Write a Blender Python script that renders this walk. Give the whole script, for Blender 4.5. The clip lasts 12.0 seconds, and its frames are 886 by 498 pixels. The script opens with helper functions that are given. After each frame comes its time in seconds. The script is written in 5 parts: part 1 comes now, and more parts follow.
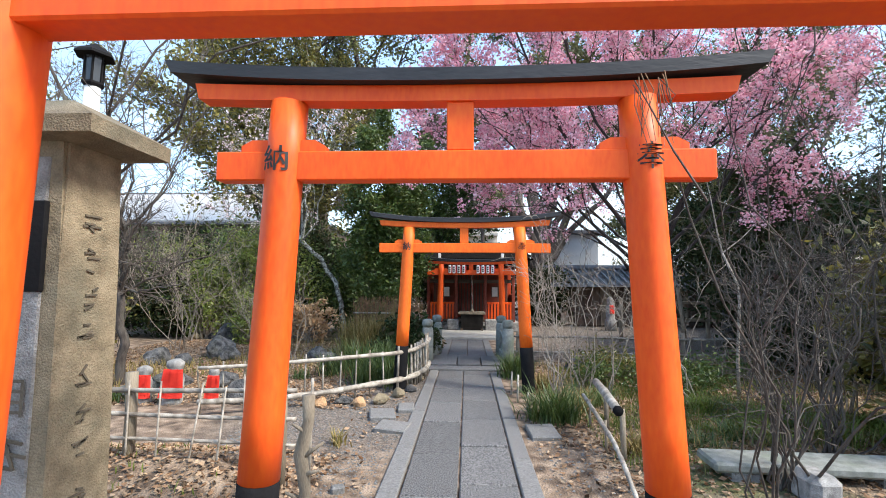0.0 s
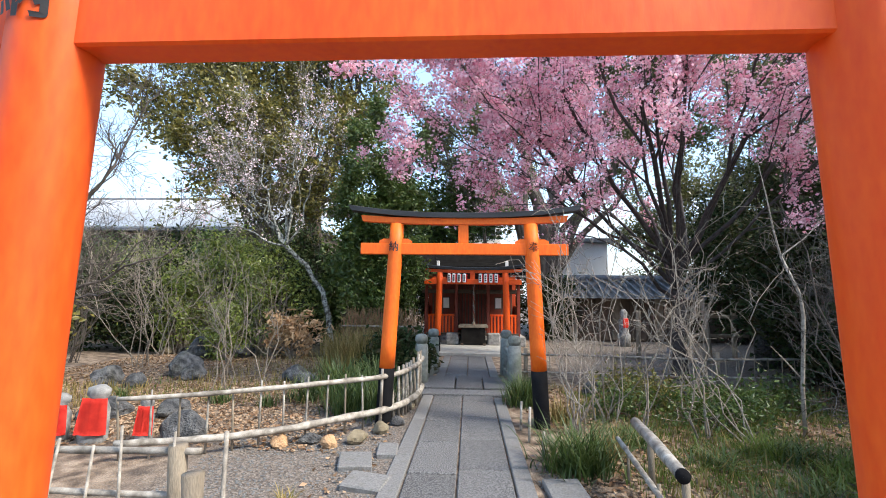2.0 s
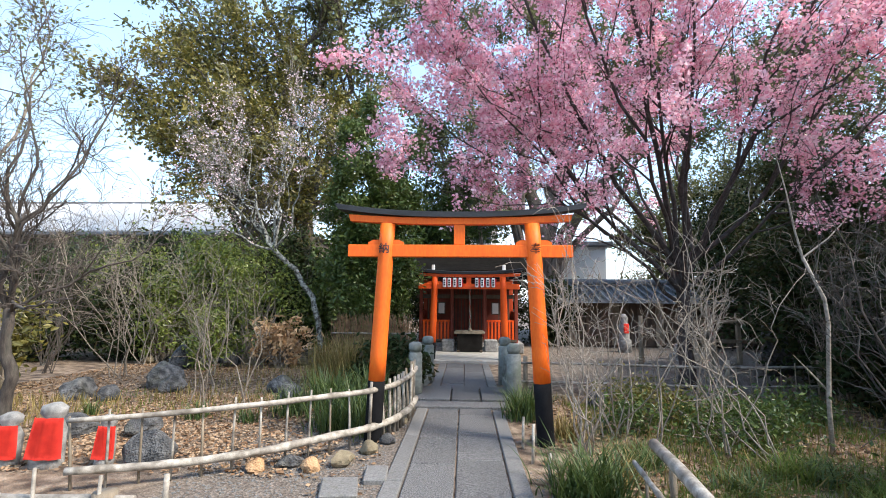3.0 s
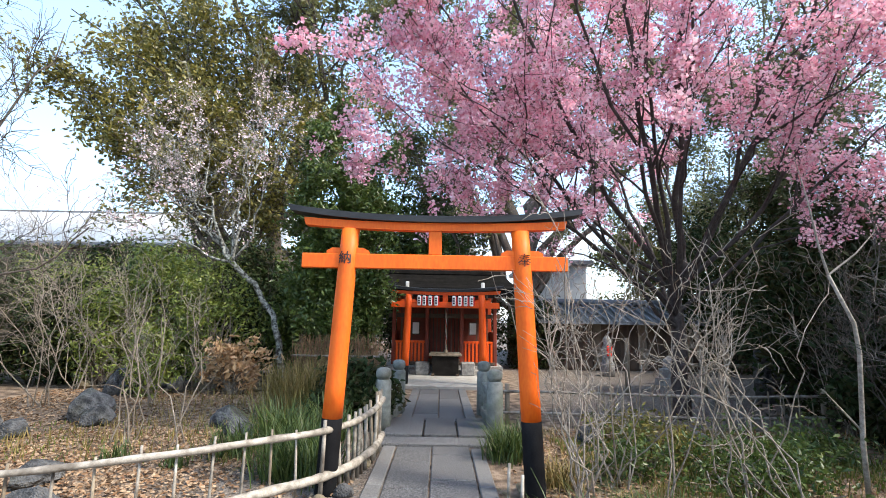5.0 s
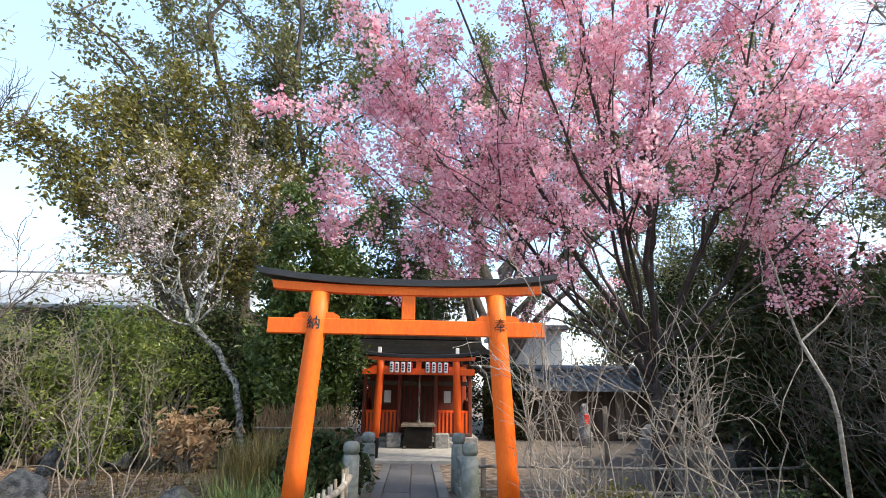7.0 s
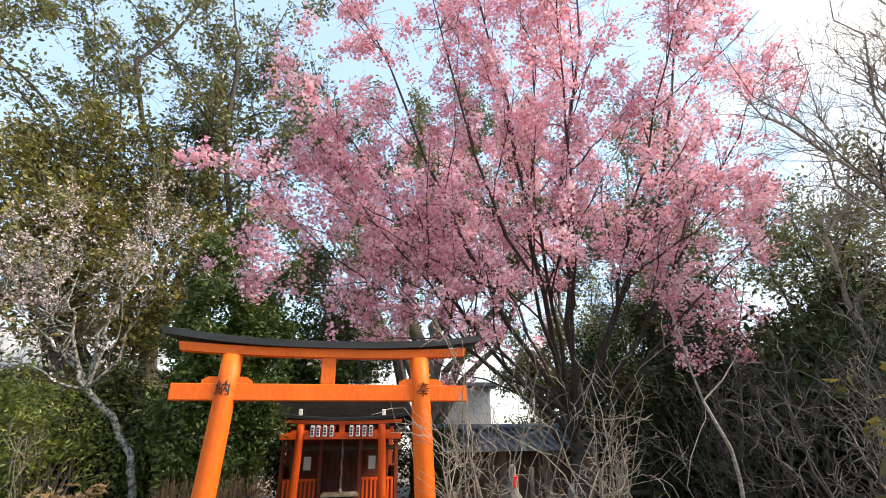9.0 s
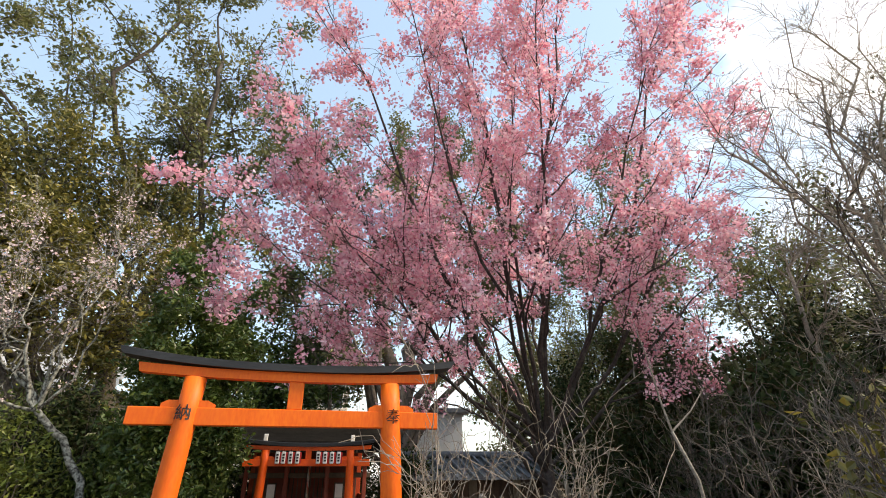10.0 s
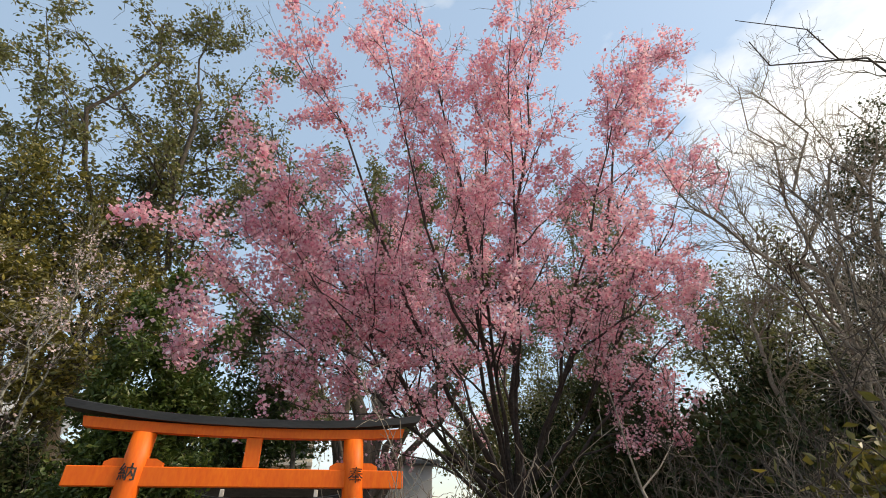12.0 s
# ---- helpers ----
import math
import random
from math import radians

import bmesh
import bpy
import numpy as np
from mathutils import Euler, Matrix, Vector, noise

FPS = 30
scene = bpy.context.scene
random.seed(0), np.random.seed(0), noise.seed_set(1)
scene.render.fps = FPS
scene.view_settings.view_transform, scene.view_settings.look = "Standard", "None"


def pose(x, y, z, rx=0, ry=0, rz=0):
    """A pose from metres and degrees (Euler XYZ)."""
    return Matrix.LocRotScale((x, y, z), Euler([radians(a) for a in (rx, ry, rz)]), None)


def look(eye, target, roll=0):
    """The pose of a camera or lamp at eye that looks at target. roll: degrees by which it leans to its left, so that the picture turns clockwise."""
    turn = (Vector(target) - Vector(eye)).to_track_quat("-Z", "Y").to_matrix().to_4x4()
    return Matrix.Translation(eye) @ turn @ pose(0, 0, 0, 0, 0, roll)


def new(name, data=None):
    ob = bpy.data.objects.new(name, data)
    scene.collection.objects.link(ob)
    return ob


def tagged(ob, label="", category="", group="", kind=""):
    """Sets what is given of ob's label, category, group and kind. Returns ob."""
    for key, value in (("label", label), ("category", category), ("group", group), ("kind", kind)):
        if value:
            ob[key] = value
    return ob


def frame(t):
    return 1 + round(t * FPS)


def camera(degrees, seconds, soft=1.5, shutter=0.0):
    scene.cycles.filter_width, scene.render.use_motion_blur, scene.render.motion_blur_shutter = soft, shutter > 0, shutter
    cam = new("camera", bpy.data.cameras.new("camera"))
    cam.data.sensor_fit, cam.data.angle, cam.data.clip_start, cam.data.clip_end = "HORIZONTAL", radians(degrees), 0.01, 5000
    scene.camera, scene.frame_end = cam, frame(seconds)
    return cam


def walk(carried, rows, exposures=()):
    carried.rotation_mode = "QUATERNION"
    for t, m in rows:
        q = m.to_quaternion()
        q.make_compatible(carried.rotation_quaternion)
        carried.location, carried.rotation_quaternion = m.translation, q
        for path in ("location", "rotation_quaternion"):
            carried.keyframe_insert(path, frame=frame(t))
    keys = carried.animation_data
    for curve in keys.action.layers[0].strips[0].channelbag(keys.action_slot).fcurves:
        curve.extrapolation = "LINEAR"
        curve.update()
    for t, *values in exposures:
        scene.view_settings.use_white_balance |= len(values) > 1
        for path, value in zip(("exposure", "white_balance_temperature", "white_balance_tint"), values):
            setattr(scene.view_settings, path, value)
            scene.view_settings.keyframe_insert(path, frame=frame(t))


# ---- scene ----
cam = camera(86.6, 12.0, soft=0.95)
PATH = [
    (0, (-0.012, 0.365, 1.516), (-0.114, 2.356, 1.67), 0.4),
    (0.5, (-0.015, 0.703, 1.503), (-0.114, 2.694, 1.671), 0.4),
    (1, (-0.006, 1.013, 1.495), (-0.092, 3.004, 1.671), 0.6),
    (1.5, (0.019, 1.312, 1.507), (-0.082, 3.3, 1.7), 0.8),
    (2, (0.02, 1.599, 1.488), (-0.092, 3.586, 1.69), 0.7),
    (2.5, (0.0, 1.834, 1.493), (-0.089, 3.822, 1.696), 0.5),
    (3, (0.007, 2.046, 1.502), (-0.086, 4.031, 1.724), 0.5),
    (3.2, (0.005, 2.132, 1.522), (-0.084, 4.117, 1.745), 0.5),
    (4.8, (0.001, 2.803, 1.504), (0.012, 4.782, 1.788), 0.6),
    (5, (0.011, 2.865, 1.519), (0.015, 4.842, 1.821), 1.0),
    (5.5, (0.023, 2.944, 1.53), (0.056, 4.915, 1.87), 1.6),
    (6, (0.015, 2.953, 1.539), (0.075, 4.906, 1.964), 1.8),
    (6.5, (0.016, 2.961, 1.543), (0.11, 4.893, 2.05), 1.3),
    (7, (0.019, 2.96, 1.543), (0.124, 4.875, 2.11), 0.8),
    (7.2, (0.014, 2.956, 1.549), (0.13, 4.865, 2.136), 0.4),
    (8.8, (0.063, 2.921, 1.596), (0.425, 4.732, 2.363), -1.0),
    (9, (0.088, 2.918, 1.602), (0.464, 4.72, 2.384), -0.9),
    (9.5, (0.098, 2.915, 1.611), (0.532, 4.685, 2.436), -0.9),
    (10, (0.102, 2.916, 1.619), (0.566, 4.657, 2.489), -0.5),
    (10.5, (0.103, 2.908, 1.615), (0.62, 4.609, 2.532), -0.4),
    (11, (0.119, 2.899, 1.624), (0.648, 4.572, 2.585), -0.4),
    (11.5, (0.119, 2.895, 1.636), (0.668, 4.534, 2.641), -0.7),
    (12, (0.137, 2.88, 1.685), (0.681, 4.508, 2.713), -1.0),
]
walk(cam, [(t, look(eye, target, roll)) for t, eye, target, roll in PATH],
     exposures=[(0, 1.07, 6400, 10), (2.5, 1.1, 6500, 10), (5.5, 1.2, 6600, 10), (7.0, 1.12, 6900, 10), (9.5, 0.85, 7900, 11), (12.0, 0.24, 8300, 10)])

# ---- world and light ----
SUN_EL, SUN_AZ = 48.0, 112.0        # degrees; the azimuth runs clockwise from +y
world = bpy.data.worlds.new("sky")
scene.world = world
world.use_nodes = True
wn, wl = world.node_tree.nodes, world.node_tree.links
wn.clear()
sky = wn.new("ShaderNodeTexSky")
sky.sky_type = "NISHITA"
sky.sun_disc = False
sky.sun_elevation, sky.sun_rotation = radians(SUN_EL), radians(SUN_AZ)
sky.air_density, sky.dust_density, sky.ozone_density = 1.35, 0.6, 1.9
tc = wn.new("ShaderNodeTexCoord")
mp = wn.new("ShaderNodeMapping")
mp.inputs["Scale"].default_value = (1.0, 1.0, 2.2)
mp.inputs["Location"].default_value = (0.35, 0.2, 0.0)
cn = wn.new("ShaderNodeTexNoise")
cn.inputs["Scale"].default_value, cn.inputs["Detail"].default_value, cn.inputs["Roughness"].default_value = 1.7, 7.0, 0.55
cr = wn.new("ShaderNodeValToRGB")
cr.color_ramp.elements[0].position, cr.color_ramp.elements[1].position = 0.57, 0.75
cr.color_ramp.elements[0].color = (0.03, 0.03, 0.03, 1)
cm = wn.new("ShaderNodeMixRGB")
cm.inputs["Color2"].default_value = (7.0, 7.6, 8.5, 1)
bg = wn.new("ShaderNodeBackground")
bg.inputs["Strength"].default_value = 0.15
wo = wn.new("ShaderNodeOutputWorld")
wl.new(tc.outputs["Generated"], mp.inputs["Vector"])
wl.new(mp.outputs["Vector"], cn.inputs["Vector"])
drift = wn.new("ShaderNodeVectorMath")
drift.operation = "DOT_PRODUCT"
drift.inputs[1].default_value = (0.24, 0.0, 0.0)
cover = wn.new("ShaderNodeMath")
cover.operation = "ADD"
wl.new(tc.outputs["Generated"], drift.inputs[0])
wl.new(drift.outputs["Value"], cover.inputs[0])
wl.new(cn.outputs["Fac"], cover.inputs[1])
wl.new(cover.outputs["Value"], cr.inputs["Fac"])
wl.new(cr.outputs["Color"], cm.inputs["Fac"])
veil = wn.new("ShaderNodeMixRGB")       # thin high haze
veil.inputs["Fac"].default_value, veil.inputs["Color2"].default_value = 0.32, (3.4, 5.6, 9.2, 1)
wl.new(sky.outputs["Color"], veil.inputs["Color1"])
wl.new(veil.outputs["Color"], cm.inputs["Color1"])
wl.new(cm.outputs["Color"], bg.inputs["Color"])
wl.new(bg.outputs["Background"], wo.inputs["Surface"])

sun_data = bpy.data.lights.new("sun", "SUN")
sun_data.energy, sun_data.angle, sun_data.color = 3.7, radians(14.0), (1.0, 0.93, 0.83)
sun = new("sun", sun_data)
a, e = radians(SUN_AZ), radians(SUN_EL)
toward = Vector((math.sin(a) * math.cos(e), math.cos(a) * math.cos(e), math.sin(e)))
sun.matrix_world = look(toward * 60, (0, 0, 0))


# ---- materials ----
def shader(name):
    m = bpy.data.materials.new(name)
    m.use_nodes = True
    return m, m.node_tree.nodes, m.node_tree.links, m.node_tree.nodes["Principled BSDF"]


def ramp(n, stops):
    r = n.new("ShaderNodeValToRGB")
    while len(r.color_ramp.elements) < len(stops):
        r.color_ramp.elements.new(0.5)
    for el, (p, c) in zip(r.color_ramp.elements, stops):
        el.position, el.color = p, (*c, 1)
    return r


def surface(name, dark, light, scale=4.0, grain=60.0, stain=(0.1, 0.09, 0.07), stain_amount=0.25, rough=0.7, bump=0.3, sharp=0.2,
            metal=0.0, stretch=(1, 1, 1), vary=0.12, spec=0.5, dist=0.01):
    """Two-tone noise, a finer grain, broad stains and a bump, all at real size; each object differs a little."""
    m, n, l, p = shader(name)
    tex = n.new("ShaderNodeTexCoord")
    info = n.new("ShaderNodeObjectInfo")
    geo = n.new("ShaderNodeNewGeometry")
    mapping = n.new("ShaderNodeMapping")
    mapping.inputs["Scale"].default_value = stretch
    l.new(geo.outputs["Position"], mapping.inputs["Vector"])
    big, fine, blot = (n.new("ShaderNodeTexNoise") for _ in range(3))
    for node, s, d in ((big, scale, 5), (fine, grain, 3), (blot, scale * 0.31, 4)):
        node.inputs["Scale"].default_value, node.inputs["Detail"].default_value = s, d
        l.new(mapping.outputs["Vector"], node.inputs["Vector"])
    tone = ramp(n, [(0.5 - sharp, dark), (0.5 + sharp, light)])
    l.new(big.outputs["Fac"], tone.inputs["Fac"])
    grains = n.new("ShaderNodeMixRGB")
    grains.blend_type, grains.inputs["Fac"].default_value = "OVERLAY", 0.45
    l.new(tone.outputs["Color"], grains.inputs["Color1"])
    l.new(fine.outputs["Fac"], grains.inputs["Color2"])
    mask = ramp(n, [(0.52, (0, 0, 0)), (0.72, (stain_amount,) * 3)])
    l.new(blot.outputs["Fac"], mask.inputs["Fac"])
    stained = n.new("ShaderNodeMixRGB")
    stained.inputs["Color2"].default_value = (*stain, 1)
    l.new(mask.outputs["Color"], stained.inputs["Fac"])
    l.new(grains.outputs["Color"], stained.inputs["Color1"])
    hsv = n.new("ShaderNodeHueSaturation")
    value = n.new("ShaderNodeMapRange")
    value.inputs["To Min"].default_value, value.inputs["To Max"].default_value = 1 - vary, 1 + vary
    l.new(info.outputs["Random"], value.inputs["Value"])
    l.new(value.outputs["Result"], hsv.inputs["Value"])
    l.new(stained.outputs["Color"], hsv.inputs["Color"])
    l.new(hsv.outputs["Color"], p.inputs["Base Color"])
    rr = n.new("ShaderNodeMapRange")
    rr.inputs["To Min"].default_value, rr.inputs["To Max"].default_value = max(rough - 0.12, 0.05), min(rough + 0.12, 1)
    l.new(fine.outputs["Fac"], rr.inputs["Value"])
    l.new(rr.outputs["Result"], p.inputs["Roughness"])
    p.inputs["Metallic"].default_value = metal
    p.inputs["Specular IOR Level"].default_value = spec
    if bump:
        add = n.new("ShaderNodeMath")
        add.operation = "ADD"
        l.new(big.outputs["Fac"], add.inputs[0])
        l.new(fine.outputs["Fac"], add.inputs[1])
        b = n.new("ShaderNodeBump")
        b.inputs["Strength"].default_value, b.inputs["Distance"].default_value = bump, dist
        l.new(add.outputs["Value"], b.inputs["Height"])
        l.new(b.outputs["Normal"], p.inputs["Normal"])
    return m


def leafy(name, colours, rough=0.38, through_light=0.3, spec=0.5):
    """Thin leaves or petals: each one takes its own tone, and lets some light through."""
    m, n, l, p = shader(name)
    geo = n.new("ShaderNodeNewGeometry")
    k = len(colours) - 1
    r = ramp(n, [(i / k, c) for i, c in enumerate(colours)])
    l.new(geo.outputs["Random Per Island"], r.inputs["Fac"])
    l.new(r.outputs["Color"], p.inputs["Base Color"])
    p.inputs["Roughness"].default_value = rough
    p.inputs["Specular IOR Level"].default_value = spec
    t = n.new("ShaderNodeBsdfTranslucent")
    l.new(r.outputs["Color"], t.inputs["Color"])
    mix = n.new("ShaderNodeMixShader")
    mix.inputs["Fac"].default_value = through_light
    l.new(p.outputs["BSDF"], mix.inputs[1])
    l.new(t.outputs["BSDF"], mix.inputs[2])
    l.new(mix.outputs["Shader"], n["Material Output"].inputs["Surface"])
    return m


def paint(name, colour, rough=0.5):
    return surface(name, tuple(c * 0.9 for c in colour), colour, 5, 90, stain_amount=0.1, rough=rough, bump=0.06, vary=0.04)


VERMILION = surface("vermilion_paint", (0.78, 0.085, 0.008), (0.9, 0.125, 0.012), 3.0, 55, (0.5, 0.06, 0.015), 0.35, 0.5, 0.14, stretch=(1, 1, 0.3), vary=0.05, dist=0.004, spec=0.3)
FADED_VERMILION = surface("faded_vermilion_paint", (0.74, 0.115, 0.008), (0.86, 0.155, 0.012), 3.0, 55, (0.5, 0.09, 0.015), 0.4, 0.55, 0.16, stretch=(1, 1, 0.3), vary=0.06, dist=0.004, spec=0.3)
SHRINE_RED = surface("shrine_red_paint", (0.5, 0.06, 0.015), (0.62, 0.085, 0.02), 4, 60, (0.15, 0.03, 0.02), 0.4, 0.5, 0.12, stretch=(1, 1, 0.3))
SHOOT_BARK = surface("pale_shoot_bark", (0.16, 0.13, 0.1), (0.38, 0.33, 0.27), 30, 150, (0.1, 0.08, 0.06), 0.5, 0.85, 0.4, dist=0.004)
BLACK = surface("black_paint", (0.006, 0.006, 0.007), (0.014, 0.014, 0.015), 5, 70, (0.05, 0.045, 0.04), 0.15, 0.85, 0.2, spec=0.08)
SLATE = surface("black_roof_copper", (0.012, 0.013, 0.015), (0.032, 0.034, 0.038), 4, 60, (0.06, 0.06, 0.055), 0.3, 0.55, 0.2, stretch=(0.3, 1, 1), spec=0.3)
# red-brown with the shade under the shrine's eave put into the colour
SHADED_RED = surface("eave_shaded_red", (0.17, 0.028, 0.014), (0.27, 0.045, 0.02), 4, 60, (0.04, 0.015, 0.01), 0.4, 0.6, 0.15)
ROOF_BLACK = surface("black_brown_bark", (0.008, 0.007, 0.006), (0.02, 0.018, 0.016), 6, 60, (0.03, 0.028, 0.02), 0.3, 0.9, 0.4, spec=0.1)
INK = paint("black_ink", (0.012, 0.011, 0.01), 0.6)
WHITE = paint("white_paint", (0.8, 0.79, 0.76), 0.6)
CRIMSON = paint("crimson_paint", (0.6, 0.03, 0.03), 0.7)
CHIPPED_WHITE = surface("chipped_white_paint", (0.5, 0.48, 0.44), (0.68, 0.66, 0.62), 6, 60, (0.27, 0.16, 0.08), 0.6, 0.6, 0.25)
GRANITE = surface("grey_granite", (0.035, 0.035, 0.036), (0.18, 0.176, 0.17), 85, 210, (0.09, 0.08, 0.065), 0.6, 0.75, 0.5, vary=0.18, dist=0.004, sharp=0.09)
KERB = surface("kerb_granite", (0.1, 0.098, 0.095), (0.2, 0.195, 0.185), 60, 300, (0.11, 0.105, 0.08), 0.5, 0.8, 0.4, vary=0.14, dist=0.004)
BRIDGE = surface("mossy_bridge_stone", (0.13, 0.138, 0.12), (0.26, 0.268, 0.24), 12, 160, (0.12, 0.15, 0.08), 0.5, 0.85, 0.4)
TAN_STONE = surface("tan_weathered_stone", (0.13, 0.103, 0.062), (0.27, 0.222, 0.142), 14, 170, (0.1, 0.1, 0.07), 0.6, 0.9, 0.7)
GREY_STONE = surface("grey_rough_stone", (0.15, 0.147, 0.14), (0.35, 0.34, 0.32), 16, 150, (0.14, 0.13, 0.11), 0.5, 0.9, 0.8)
CONCRETE = surface("pale_concrete", (0.3, 0.285, 0.25), (0.42, 0.4, 0.36), 5, 120, (0.25, 0.23, 0.19), 0.4, 0.85, 0.2)
ROCK = surface("dark_garden_rock", (0.03, 0.031, 0.033), (0.15, 0.148, 0.145), 9, 55, (0.09, 0.085, 0.05), 0.6, 0.9, 1.0, vary=0.3, dist=0.04, sharp=0.14)
WARM_ROCK = surface("orange_garden_rock", (0.3, 0.16, 0.07), (0.48, 0.3, 0.16), 9, 70, (0.2, 0.16, 0.1), 0.5, 0.85, 0.8, vary=0.2, dist=0.02)
BAMBOO = surface("weathered_bamboo", (0.13, 0.11, 0.085), (0.4, 0.365, 0.31), 14, 120, (0.07, 0.055, 0.04), 0.9, 0.65, 0.25, vary=0.2)
OLD_WOOD = surface("grey_old_wood", (0.16, 0.125, 0.085), (0.31, 0.26, 0.19), 8, 140, (0.08, 0.06, 0.04), 0.5, 0.85, 0.6, stretch=(1, 1, 0.25), vary=0.2)
BROWN_WOOD = surface("dark_brown_boards", (0.06, 0.042, 0.03), (0.13, 0.09, 0.06), 6, 90, (0.04, 0.03, 0.02), 0.4, 0.8, 0.3, stretch=(1, 1, 0.2), vary=0.25)
PLASTER = surface("white_plaster", (0.68, 0.66, 0.62), (0.8, 0.79, 0.76), 1.2, 30, (0.4, 0.37, 0.33), 0.35, 0.85, 0.1)
PALE_SHEET = surface("pale_sheet_roofing", (0.42, 0.42, 0.41), (0.56, 0.56, 0.55), 1.0, 25, (0.3, 0.29, 0.27), 0.45, 0.6, 0.12, stretch=(1, 0.25, 0.25))
BEIGE = surface("beige_render", (0.5, 0.44, 0.36), (0.62, 0.56, 0.47), 1.2, 30, (0.35, 0.3, 0.25), 0.3, 0.85, 0.1)
TILE = surface("grey_roof_tiles", (0.11, 0.115, 0.125), (0.22, 0.225, 0.235), 3, 40, (0.08, 0.08, 0.07), 0.4, 0.6, 0.3)
BARK = surface("dark_bark", (0.035, 0.027, 0.022), (0.1, 0.08, 0.065), 22, 110, (0.13, 0.14, 0.11), 0.35, 0.9, 0.9, stretch=(1, 1, 0.35), dist=0.012)
CHERRY_BARK = surface("cherry_bark", (0.022, 0.015, 0.013), (0.059, 0.042, 0.036), 25, 110, (0.13, 0.12, 0.11), 0.4, 0.75, 0.6, dist=0.006)
TWIG_BARK = surface("grey_twig_bark", (0.14, 0.11, 0.08), (0.33, 0.28, 0.22), 30, 150, (0.08, 0.06, 0.05), 0.4, 0.85, 0.4, dist=0.004)
LICHEN_BARK = surface("lichen_spotted_bark", (0.035, 0.03, 0.025), (0.36, 0.36, 0.31), 17, 90, (0.08, 0.075, 0.05), 0.5, 0.9, 0.8, dist=0.01, sharp=0.1)
CAMPHOR_BARK = surface("camphor_bark", (0.1, 0.075, 0.055), (0.23, 0.18, 0.14), 9, 60, (0.06, 0.05, 0.04), 0.4, 0.9, 0.9, stretch=(1, 1, 0.3), dist=0.03)
GLASS_DARK = surface("dark_window_glass", (0.03, 0.035, 0.04), (0.05, 0.055, 0.06), 1, 5, (0.05, 0.05, 0.05), 0.1, 0.1, 0.0)
# stone brown darkened in its colour for the shade inside cut strokes
CARVED_SHADE = surface("carved_shadowed_stone", (0.07, 0.058, 0.04), (0.12, 0.1, 0.07), 20, 150, rough=0.95, bump=0.3)
CLOTH_RED = surface("red_cotton", (0.72, 0.03, 0.018), (0.86, 0.05, 0.028), 12, 300, (0.5, 0.02, 0.01), 0.3, 0.85, 0.25)

PINK = leafy("pink_blossom", [(0.86, 0.41, 0.5), (0.9, 0.53, 0.61), (0.94, 0.74, 0.79), (0.64, 0.19, 0.29)], 0.6, 0.42, 0.12)
PALE = leafy("pale_blossom", [(0.75, 0.55, 0.57), (0.86, 0.75, 0.75), (0.6, 0.42, 0.43)], 0.6, 0.45, 0.15)
GREEN = leafy("evergreen_leaf", [(0.035, 0.07, 0.016), (0.07, 0.115, 0.025), (0.12, 0.16, 0.035), (0.05, 0.085, 0.022)])
OLIVE = leafy("olive_leaf", [(0.08, 0.088, 0.024), (0.16, 0.145, 0.034), (0.27, 0.225, 0.052), (0.05, 0.062, 0.02)])
CAMPHOR = leafy("camphor_leaf", [(0.08, 0.1, 0.03), (0.15, 0.165, 0.055), (0.22, 0.215, 0.085), (0.11, 0.1, 0.04)])
DARK_LEAF = leafy("dark_evergreen_leaf", [(0.016, 0.03, 0.011), (0.03, 0.05, 0.017), (0.055, 0.07, 0.024), (0.05, 0.04, 0.02)], 0.6, 0.22, 0.15)
BRIGHT = leafy("bright_green_leaf", [(0.14, 0.19, 0.034), (0.25, 0.28, 0.055), (0.08, 0.12, 0.026)])
BROWN_LEAF = leafy("withered_brown_leaf", [(0.44, 0.27, 0.13), (0.6, 0.43, 0.26), (0.32, 0.17, 0.08)], 0.8, 0.3, 0.1)
LITTER = leafy("fallen_leaves", [(0.13, 0.068, 0.036), (0.29, 0.175, 0.1), (0.44, 0.32, 0.21), (0.055, 0.033, 0.02)], 0.85, 0.1, 0.1)
BLADE = leafy("grass_blade", [(0.03, 0.06, 0.014), (0.06, 0.1, 0.022), (0.12, 0.16, 0.04), (0.045, 0.075, 0.018)], 0.5, 0.3)
LAWN = leafy("lawn_blade", [(0.1, 0.15, 0.025), (0.18, 0.23, 0.045), (0.07, 0.11, 0.022), (0.22, 0.22, 0.07)], 0.6, 0.35, 0.2)
REED = surface("brown_reeds", (0.13, 0.075, 0.038), (0.3, 0.19, 0.1), 9, 90, (0.07, 0.045, 0.025), 0.5, 0.9, 0.4)
DRY = leafy("dry_grass", [(0.27, 0.2, 0.075), (0.36, 0.28, 0.12), (0.19, 0.14, 0.05), (0.12, 0.11, 0.03)], 0.8, 0.25, 0.1)


